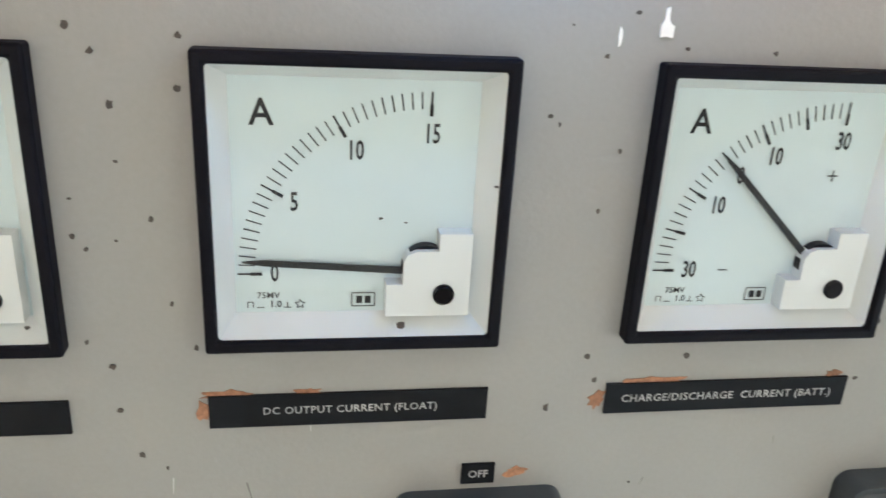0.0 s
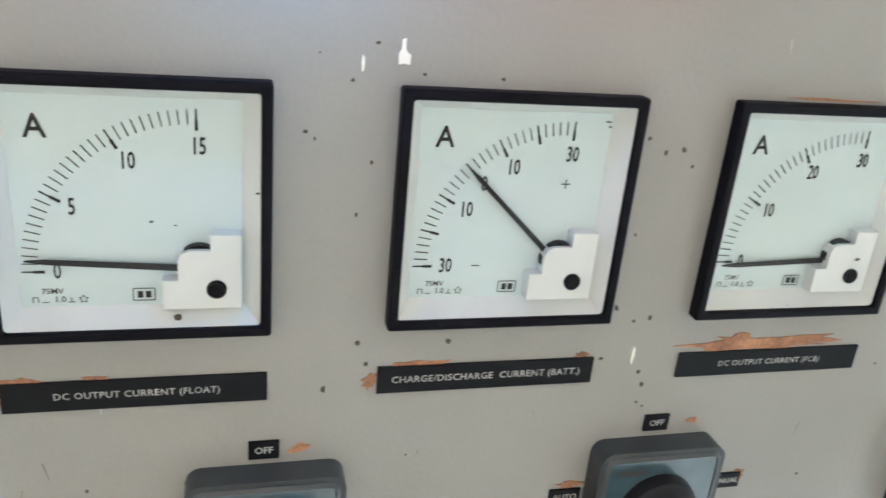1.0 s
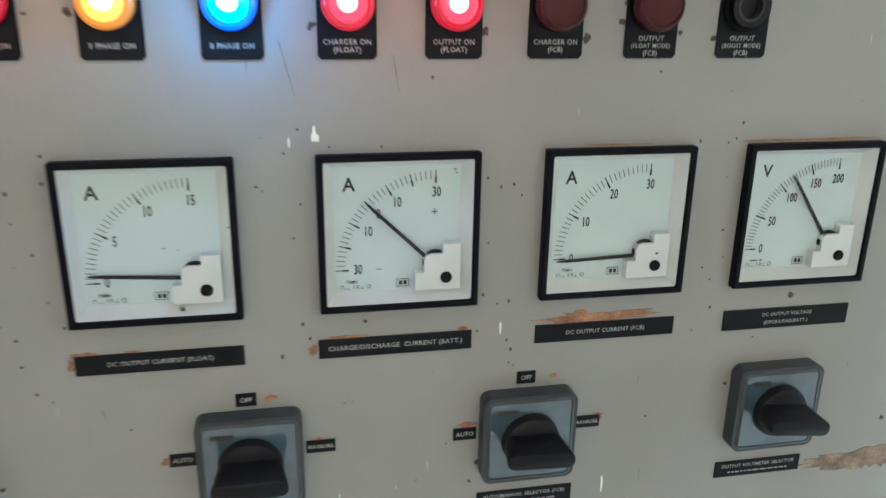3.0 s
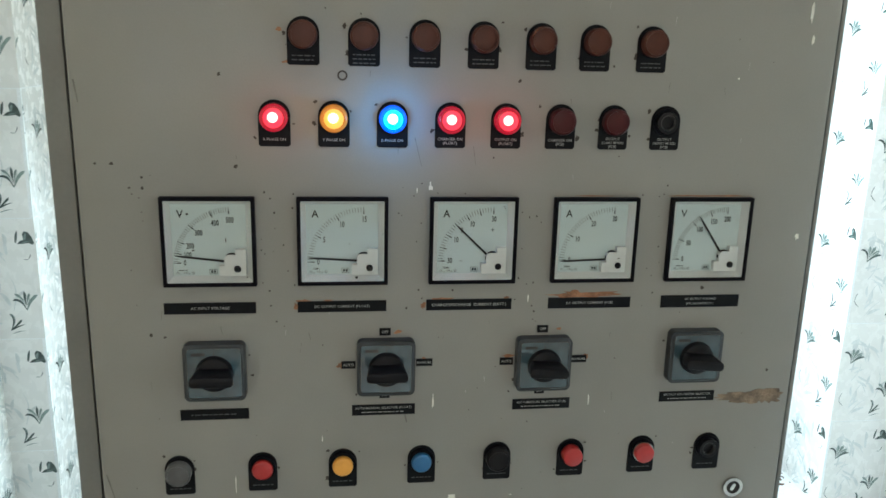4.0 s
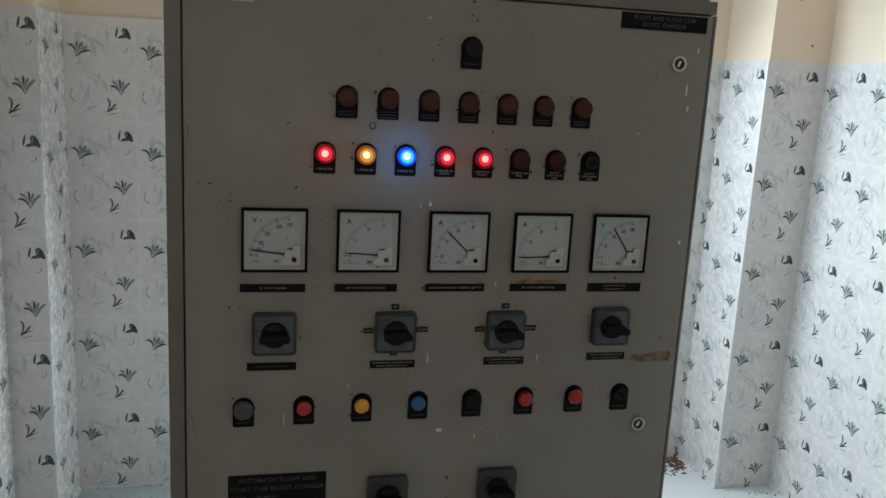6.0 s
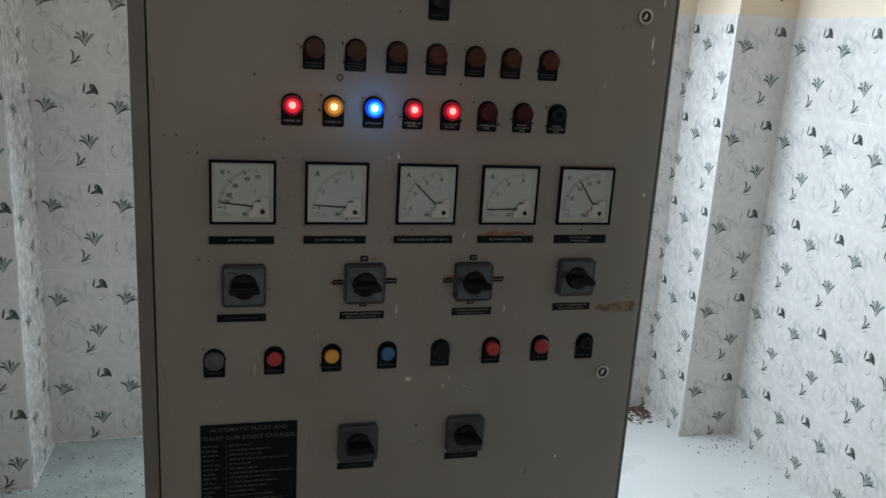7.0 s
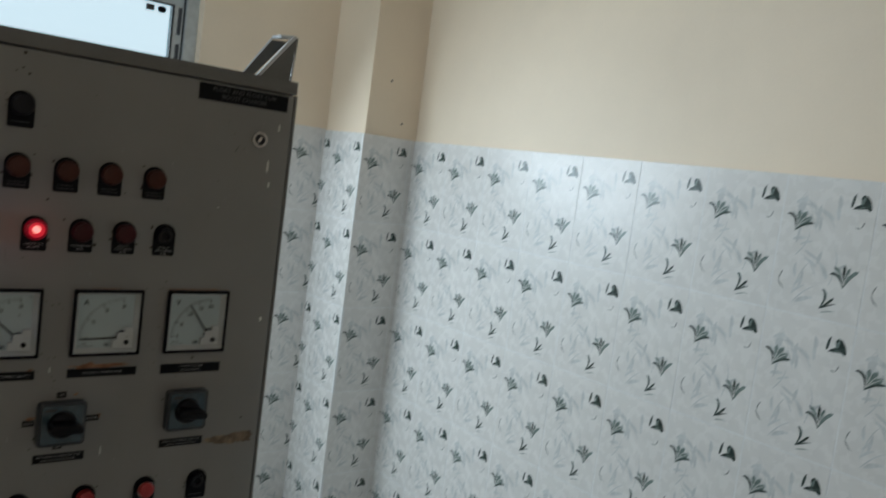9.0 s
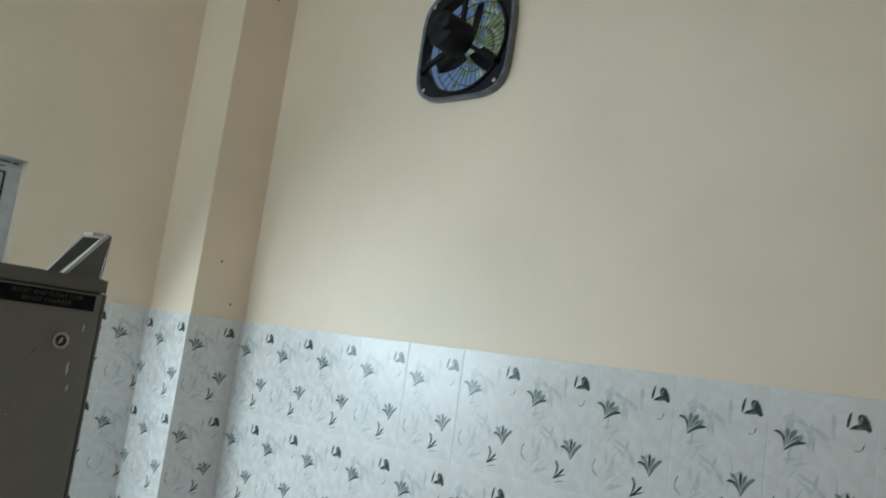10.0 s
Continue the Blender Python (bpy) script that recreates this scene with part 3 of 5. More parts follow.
def charger_cabinet():
    cab = thing("charger_cabinet", pose(0, 0, 0), "grey painted steel battery charger cabinet, scratched and rust-spotted", "control cabinet")
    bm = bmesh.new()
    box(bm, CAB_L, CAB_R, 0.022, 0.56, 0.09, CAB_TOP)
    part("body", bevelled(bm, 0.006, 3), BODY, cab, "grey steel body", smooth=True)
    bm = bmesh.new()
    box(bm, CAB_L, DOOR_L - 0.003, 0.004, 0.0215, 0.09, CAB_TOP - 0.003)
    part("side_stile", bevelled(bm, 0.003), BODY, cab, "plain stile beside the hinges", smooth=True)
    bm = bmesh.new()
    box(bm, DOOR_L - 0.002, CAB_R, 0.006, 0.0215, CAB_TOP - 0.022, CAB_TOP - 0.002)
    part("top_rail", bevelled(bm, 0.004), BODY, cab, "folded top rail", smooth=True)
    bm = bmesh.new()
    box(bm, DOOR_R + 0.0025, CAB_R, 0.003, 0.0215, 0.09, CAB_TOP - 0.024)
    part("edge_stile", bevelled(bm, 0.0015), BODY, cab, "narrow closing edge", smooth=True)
    bm = bmesh.new()
    box(bm, CAB_L + 0.02, CAB_R - 0.02, 0.05, 0.54, FLOOR_Z, 0.09)
    part("plinth", bevelled(bm, 0.004), DARK_METAL, cab, "dark plinth")
    bm = bmesh.new()
    xs = [DOOR_L] + [c + s_ * 0.046 for c in METER_X for s_ in (-1, 1)] + [DOOR_R]
    zs = [0.11, METER_Z - 0.046, METER_Z + 0.046, CAB_TOP - 0.026]
    grid = {(i, j, y): bm.verts.new((x, y, z)) for i, x in enumerate(xs) for j, z in enumerate(zs) for y in (0.0, 0.0205)}
    solid = {(i, j) for i in range(len(xs) - 1) for j in range(3) if not (j == 1 and i % 2)}
    for i, j in solid:
        bm.faces.new([grid[q] for q in ((i, j, 0.0), (i + 1, j, 0.0), (i + 1, j + 1, 0.0), (i, j + 1, 0.0))])
        bm.faces.new([grid[q] for q in ((i, j + 1, 0.0205), (i + 1, j + 1, 0.0205), (i + 1, j, 0.0205), (i, j, 0.0205))])
        for (di, dj), (p, q) in (((0, -1), ((i, j), (i + 1, j))), ((1, 0), ((i + 1, j), (i + 1, j + 1))), ((0, 1), ((i + 1, j + 1), (i, j + 1))), ((-1, 0), ((i, j + 1), (i, j)))):
            if (i + di, j + dj) not in solid:
                bm.faces.new((grid[(*q, 0.0)], grid[(*p, 0.0)], grid[(*p, 0.0205)], grid[(*q, 0.0205)]))
    bmesh.ops.recalc_face_normals(bm, faces=bm.faces)
    door = part("door", bevelled(bm, 0.0022, 3), PANEL, cab, "grey painted instrument door", smooth=True)
    # pressed louvres low on the door
    for row in range(7):
        for x0, x1 in ((-0.16, -0.06), (0.018, 0.115), (0.188, 0.283)):
            z = 0.497 - 0.036 * row
            bm = bmesh.new()
            secs = []
            for i in range(9):
                t = i / 8
                x = x0 + (x1 - x0) * t
                k = min(1.0, 6 * t, 6 * (1 - t)) ** 0.5 if 0 < t < 1 else 0.02
                secs.append([bm.verts.new((x, y, zz)) for y, zz in ((-0.0002, z + 0.010), (-0.0045 * k, z + 0.004), (-0.0075 * k - 0.0002, z), (-0.0002, z - 0.0012))])
            for p, q in zip(secs, secs[1:]):
                for c in range(3):
                    bm.faces.new((p[c], p[c + 1], q[c + 1], q[c]))
            bmesh.ops.recalc_face_normals(bm, faces=bm.faces)
            part("louvre", bm, PANEL, door, smooth=True)
    for x, z in ((0.342, 1.358), (0.337, 0.751)):
        bm = bmesh.new()
        ring(bm, 0.0085, 0.0125, -0.004, 0.001, 32)
        lock = part("lock", bm, CHROME, door, "round chrome door lock", m=pose(x, 0, z), smooth=True)
        bm = bmesh.new()
        lathe(bm, [(0.0083, -0.0012), (0.0083, 0.001)], 24)
        part("barrel", bm, DARK_METAL, cab, m=pose(x, 0, z))
        bm = bmesh.new()
        prism(bm, rounded(0.0045, 0.010, 0.002, 3), -0.0034, -0.0013)
        part("key_bar", bm, CHROME, cab, m=pose(x, 0, z, 0, 25, 0))
    # folded gland bracket on the roof corner
    # backlit shade is put into its dark grey, window light into the lip
    y0, y1, t = 0.03, 0.062, CAB_TOP
    bm = bmesh.new()
    prism(bm, [(0.347, t), (0.398, t), (0.404, t + 0.071)], y0, y0 + 0.002)
    prism(bm, [(0.330, t), (0.347, t), (0.402, t + 0.066), (0.376, t + 0.064)], y1, y1 + 0.002)
    prism(bm, [(0.400, t), (0.402, t), (0.4065, t + 0.070), (0.4045, t + 0.071)], y0 + 0.001, y1)
    bmesh.ops.recalc_face_normals(bm, faces=bm.faces)
    bracket = part("roof_bracket", bm, BODY, cab, "bent sheet-metal bracket standing on the roof")
    bm = bmesh.new()
    prism(bm, [(0.340, t + 0.0005), (0.3465, t + 0.0005), (0.4035, t + 0.0715), (0.398, t + 0.0735)], y0 - 0.0012, y0 + 0.006)
    prism(bm, [(0.377, t + 0.066), (0.398, t + 0.0695), (0.3975, t + 0.0735), (0.375, t + 0.071)], y0 + 0.004, y1 + 0.002)
    prism(bm, [(0.328, t + 0.0005), (0.3295, t + 0.0005), (0.3765, t + 0.067), (0.3750, t + 0.069)], y1 - 0.002, y1 + 0.001)
    bmesh.ops.recalc_face_normals(bm, faces=bm.faces)
    part("folded_lip", bm, PALE_RIM_LIT_LIP, bracket, "folded lip with caught window light put into its pale colour")
    # paint damage
    rng = random.Random(3)
    bm = bmesh.new()
    dark = [(-.374, 1.149, 2.2), (-.345, 1.135, 1.4), (-.345, 1.124, 1.5), (-.251, 1.147, 2.0), (-.346, .964, 1.8), (-.332, .961, 1.6), (-.264, 1.24, 1.8),
            (-.055, 1.34, 2.0), (-.046, 1.363, 1.6), (.363, .905, 1.7), (.067, 1.213, 1.6), (.044, 1.239, 2.0), (-.122, 1.302, 1.0), (-.134, 1.346, 1.2), (.003, .668, 2.6),
            (-.137, 1.426, 1.6), (-.131, 1.419, 1.2), (.003, 1.428, 2.0), (.002, 1.409, 1.5), (.010, 1.402, 1.8), (-.006, 1.404, 1.2), (-.044, 1.372, 1.6), (-.207, 1.425, 1.8), (-.390, 1.149, 1.5), (-.358, 1.124, 1.5), (.145, 1.256, 1.2)]
    near = [(-.223, 1.12, 1.0), (-.217, 1.113, 1.2), (-.213, 1.098, 1.0), (-.213, 1.081, .7), (-.224, 1.053, .9), (-.194, 1.103, 1.1), (-.2, 1.034, .7), (-.227, 1.021, .7),
            (-.22, 1.012, 1.3), (-.059, 1.011, 1.0), (-.021, 1.01, 1.3), (-.193, 1.118, 1.0), (-.04, 1.1195, .8), (-.01, 1.119, .8), (.07, 1.018, .9), (.172, .925, .9), (.27, 1.0095, 2.2)]
    for x, z, r in dark + near:
        blob(bm, rng, x, z, r * 0.0009, r * 0.0009 * rng.uniform(0.7, 1.4), -0.0004, 0.001, 9)
    for i in range(70):
        r, x, z = rng.uniform(0.0003, 0.0008), rng.uniform(DOOR_L + .02, DOOR_R - .02), rng.uniform(0.45, 1.41)
        if 1.015 < z < 1.118:
            continue
        blob(bm, rng, x, z, r, r * rng.uniform(.6, 1.6), -0.0003, 0.001, 7)
    for i in range(46):
        r = rng.uniform(0.0004, 0.001)
        blob(bm, rng, rng.choice((-.21, -.07, .068, .205, -.345)) + rng.uniform(-.018, .018), rng.uniform(0.97, 1.13), r, r * rng.uniform(.6, 1.6), -0.0003, 0.001, 7)
    tagged(part("rust_speckling", bm, SPOT, door, "dark rust spots in the paint"), kind="stuff")
    for x, z, rx, rz in ((-.0625, 1.1225, .55, 2.6), (-.04, .878, .9, 9), (-.166, .835, .5, 4), (-.264, .782, .6, 9), (-.015, .754, 4.6, 3.2), (.046, .739, .8, 4), (.084, .736, 1.2, 1.2),
                         (.144, .875, .7, 7), (.065, .999, .8, 4.5), (.286, 1.246, .9, 1.0), (.378, 1.07, 2.2, 4), (.361, 1.317, 1.5, 9), (.366, 1.29, 1.4, 5), (.374, 1.381, 1.2, 7), (.264, .59, 2, 2.6), (-.072, .526, 1.2, 7), (.056, .753, 1.5, .5), (-.062, 1.401, 1.4, 1.4)):
        bm = bmesh.new()
        blob(bm, rng, x, z, rx * .001, rz * .001, -0.0005, 0.001, 10)
        part("paint_chip", bm, CHIP, door, "white chip in the paint")
    bm = bmesh.new()
    prism(bm, [(-.048 + a * .001, 1.127 + b * .001) for a, b in ((-1.7, -4.4), (.2, -4.0), (2.3, -4.5), (2.5, -.9), (1.2, -.1), (.5, 1.2), (.4, 4.8), (-.9, 4.2), (-1.0, 1.0), (-2.0, -.8))], -0.0006, 0.001)
    part("paint_chip", bm, CHIP, door, "large white chip in the paint")
    for x, z, rx, rz in ((.343, .8705, 40, 7.5), (.364, .8715, 24, 9.0)):
        bm = bmesh.new()
        blob(bm, rng, x, z, rx * .001, rz * .001, -0.0004 - .0001 * (x > .36), 0.001, 34, rough=0.28)
        part("bare_patch", bm, BARE, door, "brown patch where a label was torn off")
    for x, z, rx, rz in ((.127, 1.0025, 32, 3.0), (.15, 1.004, 20, 2.5), (.118, 1.0045, 10, 3.6), (-.03, 1.0, 11, 1.6), (-.053, .993, 3, 3.6), (-.184, 1.0, 8, 1.6), (-.157, 1.0, 5, 1.4), (-.192, .994, 2.2, 4), (.0405, 1.001, 3, 1.4),
                         (-.081, .9625, 4.4, 2.2), (.103, .9625, 3, 1.4), (-.143, .924, 5, 4), (-.052, .928, 3, 3), (.046, .931, 6, 2), (.137, .928, 3.4, 3), (.268, 1.1170, 42, .7), (.135, 1.1168, 20, .45), (-.197, 1.2535, 5, 1.4), (-.204, 1.285, 3, 2.2)):
        bm = bmesh.new()
        blob(bm, rng, x, z, rx * .001, rz * .001, -0.0003 - rng.uniform(0, .0002), 0.001, 17, rough=0.4)
        part("primer_patch", bm, RUST, door, "orange primer showing beside a label")
    bm = bmesh.new()
    for x0, z0, x1, z1, w in ((-.0655, 1.178, -.058, 1.148, .7), (-.003, 1.17, .0, 1.15, .6), (-.404, 1.232, -.401, 1.21, 1.6), (-.404, .80, -.396, .765, 1.4), (-.176, .66, -.176, .63, 1.2), (.172, .882, .172, .872, .6), (.209, .572, .209, .558, 4), (.01, .637, .0, .63, 3), (-.072, .862, -.07, .852, 2), (.304, 1.334, .310, 1.345, 1.6), (.318, 1.340, .320, 1.343, 1.2)):
        stroke(bm, x0, z0, x1, z1, w * .001, -0.0003, w1=w * .0005)
    for i in range(34):
        x0, z0, k = rng.uniform(DOOR_L + .02, DOOR_R - .02), rng.uniform(0.5, 1.4), rng.uniform(.003, .012)
        if 1.01 < z0 < 1.13:
            continue
        stroke(bm, x0, z0, x0 + rng.uniform(-.002, .002), z0 - k, rng.uniform(.0003, .0008), -0.0003, w1=.0002)
    tagged(part("scuffing", bm, SMUDGE, door, "dark scratches and scuffs"), kind="stuff")
    bm = bmesh.new()
    for i in range(40):
        x0, z0, k = rng.uniform(DOOR_L + .02, DOOR_R - .02), rng.uniform(0.5, 1.4), rng.uniform(.003, .009)
        if 1.01 < z0 < 1.13:
            continue
        stroke(bm, x0, z0, x0 + rng.uniform(-.001, .001), z0 - k, rng.uniform(.0003, .0008), -0.0003, w1=.0002)
    tagged(part("pale_scratches", bm, PALE_SCRATCH, door, "pale hairline scratches"), kind="stuff")
    bm = bmesh.new()
    ring(bm, 0.0035, 0.0052, -0.0012, 0.0005, 18, cx=-.141, cz=1.241)
    part("plugged_hole", bm, SPOT, door, "small plugged screw hole")
    return cab


charger_cabinet()

# ---- panel meters ----
METER = 0.0966


def panel_meter(x, label, unit, marks, ticks, value_angle, specks=()):
    """marks: (angle, word); ticks: angles of the fine lines; 180 degrees is left, 90 is up."""
    m = thing("panel_meter", pose(x, 0, 1.067), label, "panel meter", "panel meters")
    H = METER / 2
    bm = bmesh.new()
    o = [bm.verts.new((sx * H, y, sz * H)) for y in (0.0, -0.0065) for sx, sz in ((-1, -1), (1, -1), (1, 1), (-1, 1))]
    k = H - 0.0041
    i_ = [bm.verts.new((sx * k, y, sz * k)) for y in (-0.0065, -0.004) for sx, sz in ((-1, -1), (1, -1), (1, 1), (-1, 1))]
    for a in range(4):
        b = (a + 1) % 4
        bm.faces.new((o[a], o[b], o[4 + b], o[4 + a]))
        bm.faces.new((o[4 + a], o[4 + b], i_[b], i_[a]))
        bm.faces.new((i_[a], i_[b], i_[4 + b], i_[4 + a]))
    bmesh.ops.recalc_face_normals(bm, faces=bm.faces)
    part("frame", bevelled(bm, 0.0011, 2), BLACK, m, "black square bezel")
    # white surround that slopes down to the dial
    bm = bmesh.new()
    l, r, b, t = -k + 0.0055, k - 0.0065, -k + 0.0065, k - 0.0045
    outer = [bm.verts.new((sx * k, -0.0042, sz * k)) for sx, sz in ((-1, -1), (1, -1), (1, 1), (-1, 1))]
    inner = [bm.verts.new((px, 0.0036, pz)) for px, pz in ((l, b), (r, b), (r, t), (l, t))]
    for a in range(4):
        c = (a + 1) % 4
        bm.faces.new((outer[a], outer[c], inner[c], inner[a]))
    bmesh.ops.recalc_face_normals(bm, faces=bm.faces)
    for f in bm.faces:
        if f.normal.y > 0:
            f.normal_flip()
    part("surround", bm, WHITE, m, "white sloping surround")
    bm = bmesh.new()
    prism(bm, [(l - .0002, b - .0002), (r + .0002, b - .0002), (r + .0002, t + .0002), (l - .0002, t + .0002)], 0.0032, 0.006)
    dial = part("dial", bm, DIAL, m, "white scale plate")
    px, pz, yy = 0.0225, -0.0240, 0.0029
    bm = bmesh.new()
    for a in ticks:
        c, s_ = math.cos(radians(a)), math.sin(radians(a))
        stroke(bm, px + .0550 * c, pz + .0550 * s_, px + .0603 * c, pz + .0603 * s_, 0.00045, yy)
    part("fine_marks", bm, INK_FINE, dial)
    for a, word in marks:
        bm = bmesh.new()
        c, s_ = math.cos(radians(a)), math.sin(radians(a))
        stroke(bm, px + .0528 * c, pz + .0528 * s_, px + .0605 * c, pz + .0605 * s_, 0.0006, yy - 0.0001)
        stroke(bm, px + .0528 * c, pz + .0528 * s_, px + .0566 * c, pz + .0566 * s_, 0.0011, yy - 0.0002)
        if word:
            rr = .0488 if len(word) < 2 else .0492 - .0007 * len(word)
            text_into(bm, word, 0.0088, px + rr * c + (0.0006 if len(word) > 1 else 0), pz + rr * s_ - (.0008 if a < 120 else 0), yy - 0.0001, stretch=0.62)
        part("scale_figure", bm, INK, dial)
    bm = bmesh.new()
    text_into(bm, unit, 0.0116, -0.0293, 0.0287, yy, stretch=0.92)
    part("unit_letter", bm, INK, dial)
    bm = bmesh.new()
    if unit == "A":
        text_into(bm, "75MV", 0.0031, -.0285, -.0318, yy)
    else:
        bars_into(bm, random.Random(2), -.033, -.024, -.0320, .0016, yy)
    text_into(bm, "1.0", 0.0033, -.0262, -.0350, yy)
    for s0, s1, s2, s3 in ((-.0322, -.0347, -.0322, -.0326), (-.0322, -.0326, -.0304, -.0326), (-.0304, -.0326, -.0304, -.0347), (-.0292, -.0346, -.0268, -.0346), (-.0206, -.0346, -.0182, -.0346), (-.0194, -.0346, -.0194, -.0326)):
        stroke(bm, s0 - .003, s1 - .0015, s2 - .003, s3 - .0015, 0.00035, yy)
    star = [(-.0183 + q * math.sin(radians(36 * n)), -.0350 + q * math.cos(radians(36 * n))) for n, q in enumerate((.0017, .0008) * 5)]
    for p0, p1 in zip(star, star[1:] + star[:1]):
        stroke(bm, *p0, *p1, 0.0003, yy)
    part("fine_print", bm, INK_FINE, dial)
    bm = bmesh.new()
    for (a0, c0), (a1, c1) in (((-.0013, -.0360), (.0063, -.0360)), ((.0063, -.0360), (.0063, -.0312)), ((.0063, -.0312), (-.0013, -.0312)), ((-.0013, -.0312), (-.0013, -.0360))):
        stroke(bm, a0, c0, a1, c1, 0.0004, yy)
    for c in (.0002, .0030):
        stroke(bm, c, -.0336, c + .0020, -.0336, 0.0027, yy - .0001)
    part("maker_mark", bm, INK, dial)
    # movement cover, pivot and needle
    bm = bmesh.new()
    ring(bm, 0.0057, 0.0078, -0.0008, 0.0027, 24, cx=.0225, cz=-.0207, a0=50, a1=205)
    part("pivot_ring", bm, KNOB, m, "black pivot arch")
    bm = bmesh.new()
    c, s_ = math.cos(radians(value_angle)), math.sin(radians(value_angle))
    n = Vector((-s_, c))
    qz = pz + .0013
    tip, mid, root = Vector((px + .0590 * c, qz + .0590 * s_)), Vector((px + .052 * c, qz + .052 * s_)), Vector((px + .006 * c, qz + .006 * s_))
    w0, w1, w2 = 0.00118, 0.00095, 0.00015
    prism(bm, [tuple(q) for q in (root - n * w0, root + n * w0, mid + n * w1, tip + n * w2, tip - n * w2, mid - n * w1)], 0.0004, 0.0012)
    bmesh.ops.recalc_face_normals(bm, faces=bm.faces)
    part("needle", bm, INK, m, "black tapered needle")
    bm = bmesh.new()
    cover = [(.0095, b + .0005), (r - .0004, b + .0005), (r - .0004, -.0082), (.0265, -.0082), (.0265, -.0142), (.0190, -.0142), (.0162, -.0155), (.0150, -.0180), (.0150, -.0258), (.0095, -.0258)]
    prism(bm, cover, -0.0030, 0.0031)
    part("movement_cover", bevelled(bm, 0.0005, 1), WHITE, m, "stepped white movement cover")
    bm = bmesh.new()
    lathe(bm, [(0.0030, -0.0046), (0.0036, -0.004), (0.0036, -0.002)], 20, cx=.0285, cz=-.0293)
    part("zero_screw", bm, KNOB, m, "black zero-adjust screw", smooth=True)
    bm = bmesh.new()
    box(bm, -k, k, -0.0046, -0.0041, -k, k)
    g = part("glass", bm, METER_GLASS, m, "clear front glass")
    g.visible_shadow = False
    for sx, sz, rx, rz in specks:
        bm = bmesh.new()
        blob(bm, random.Random(int(sx * 1e5)), sx, sz, rx, rz, -0.0049, -0.00465, 9)
        part("speck", bm, SPOT, m, "dark fleck of dirt on the glass")
    return m


def span(a0, a1, n):
    return [a0 + (a1 - a0) * i / n for i in range(n + 1)]


panel_meter(-.281, "square black-framed AC voltmeter with white dial, scale to 500", "V", ((180, "0"), (169.5, "100"), (157, "200"), (136.4, "300"), (111, "400"), (92, "500")), [178, 175.5] + span(172, 92, 32), 173.2, ((.0177, .0023, .0005, .0022), (-.016, -.0085, .0013, .0009), (-.0205, .0305, .0011, .001), (.0385, -.038, .0008, .0007)))
panel_meter(-.1415, "square black-framed ammeter with white dial, scale to 15", "A", ((180, "0"), (150, "5"), (120, "10"), (90, "15")), span(180, 90, 30), 176.4, ((.0070, -.0022, .0009, .0004), (.0150, -.0035, .0005, .0002), (.0145, -.0395, .0018, .0012), (.0432, .0085, .0009, .0003)))
panel_meter(0.0, "square black-framed centre-zero ammeter with white dial", "A", ((180, "30"), (150, "10"), (135, "0"), (120, "10"), (105, ""), (165, ""), (90, "30")), span(180, 90, 30), 136.0, ((.0325, .0385, .0012, .0003), (.0335, .0365, .0006, .0004)))
panel_meter(.137, "square black-framed ammeter with white dial, scale to 30", "A", ((180, "0"), (150, "10"), (120, "20"), (90, "30")), span(180, 90, 30), 182.3, ((.0285, -.0205, .0011, .0008), (-.002, -.0425, .0004, .0003)))
panel_meter(.270, "square black-framed DC voltmeter with white dial, scale to 200", "V", ((180, "0"), (157, "50"), (133, "100"), (110, "150"), (90, "200")), span(180, 90, 40), 124.5)
centre_zero = [o for o in scene.objects if o.name.startswith("panel_meter") and abs(o.location.x) < .01][0]
bm = bmesh.new()
stroke(bm, .0200, .0110, .0240, .0110, .0005, .0028)
stroke(bm, .0220, .0090, .0220, .0130, .0005, .00275)
part("plus_mark", bm, INK, centre_zero)
bm = bmesh.new()
stroke(bm, -.0138, -.0240, -.0102, -.0240, .0005, .0028)
part("minus_mark", bm, INK, centre_zero)

# ---- engraved labels ----


def label_plate(x, z, w, hgt, lines, label, rng_seed=0, tilt=0.0, size=None, proud=0.0012, worn=False):
    p = thing("label_plate", pose(x, 0, z, 0, tilt, 0), label, "label", "engraved labels")
    bm = bmesh.new()
    box(bm, -w / 2, w / 2, -proud, 0.0, -hgt / 2, hgt / 2)
    part("plate", bevelled(bm, 0.0003, 1), LAMINATE, p)
    bm = bmesh.new()
    rng = random.Random(rng_seed)
    n = len(lines)
    size = size or hgt * 0.62 / max(1, n) * (1.0 if n == 1 else 1.12)
    for i, words in enumerate(lines):
        cz = hgt * 0.8 * ((n - 1) / 2 - i) / n
        if words.startswith("="):
            half = w * 0.42 * (0.8 + 0.02 * len(words))
            bars_into(bm, rng, -half, half, cz, size * 0.42, -proud - 0.0002)
        else:
            text_into(bm, words, size, 0, cz, -proud - 0.0002, stretch=0.98)
    part("lettering", bm, FAINT if worn or lines[0].startswith("=") else ENGRAVED, p, "worn engraved lettering")
    return p


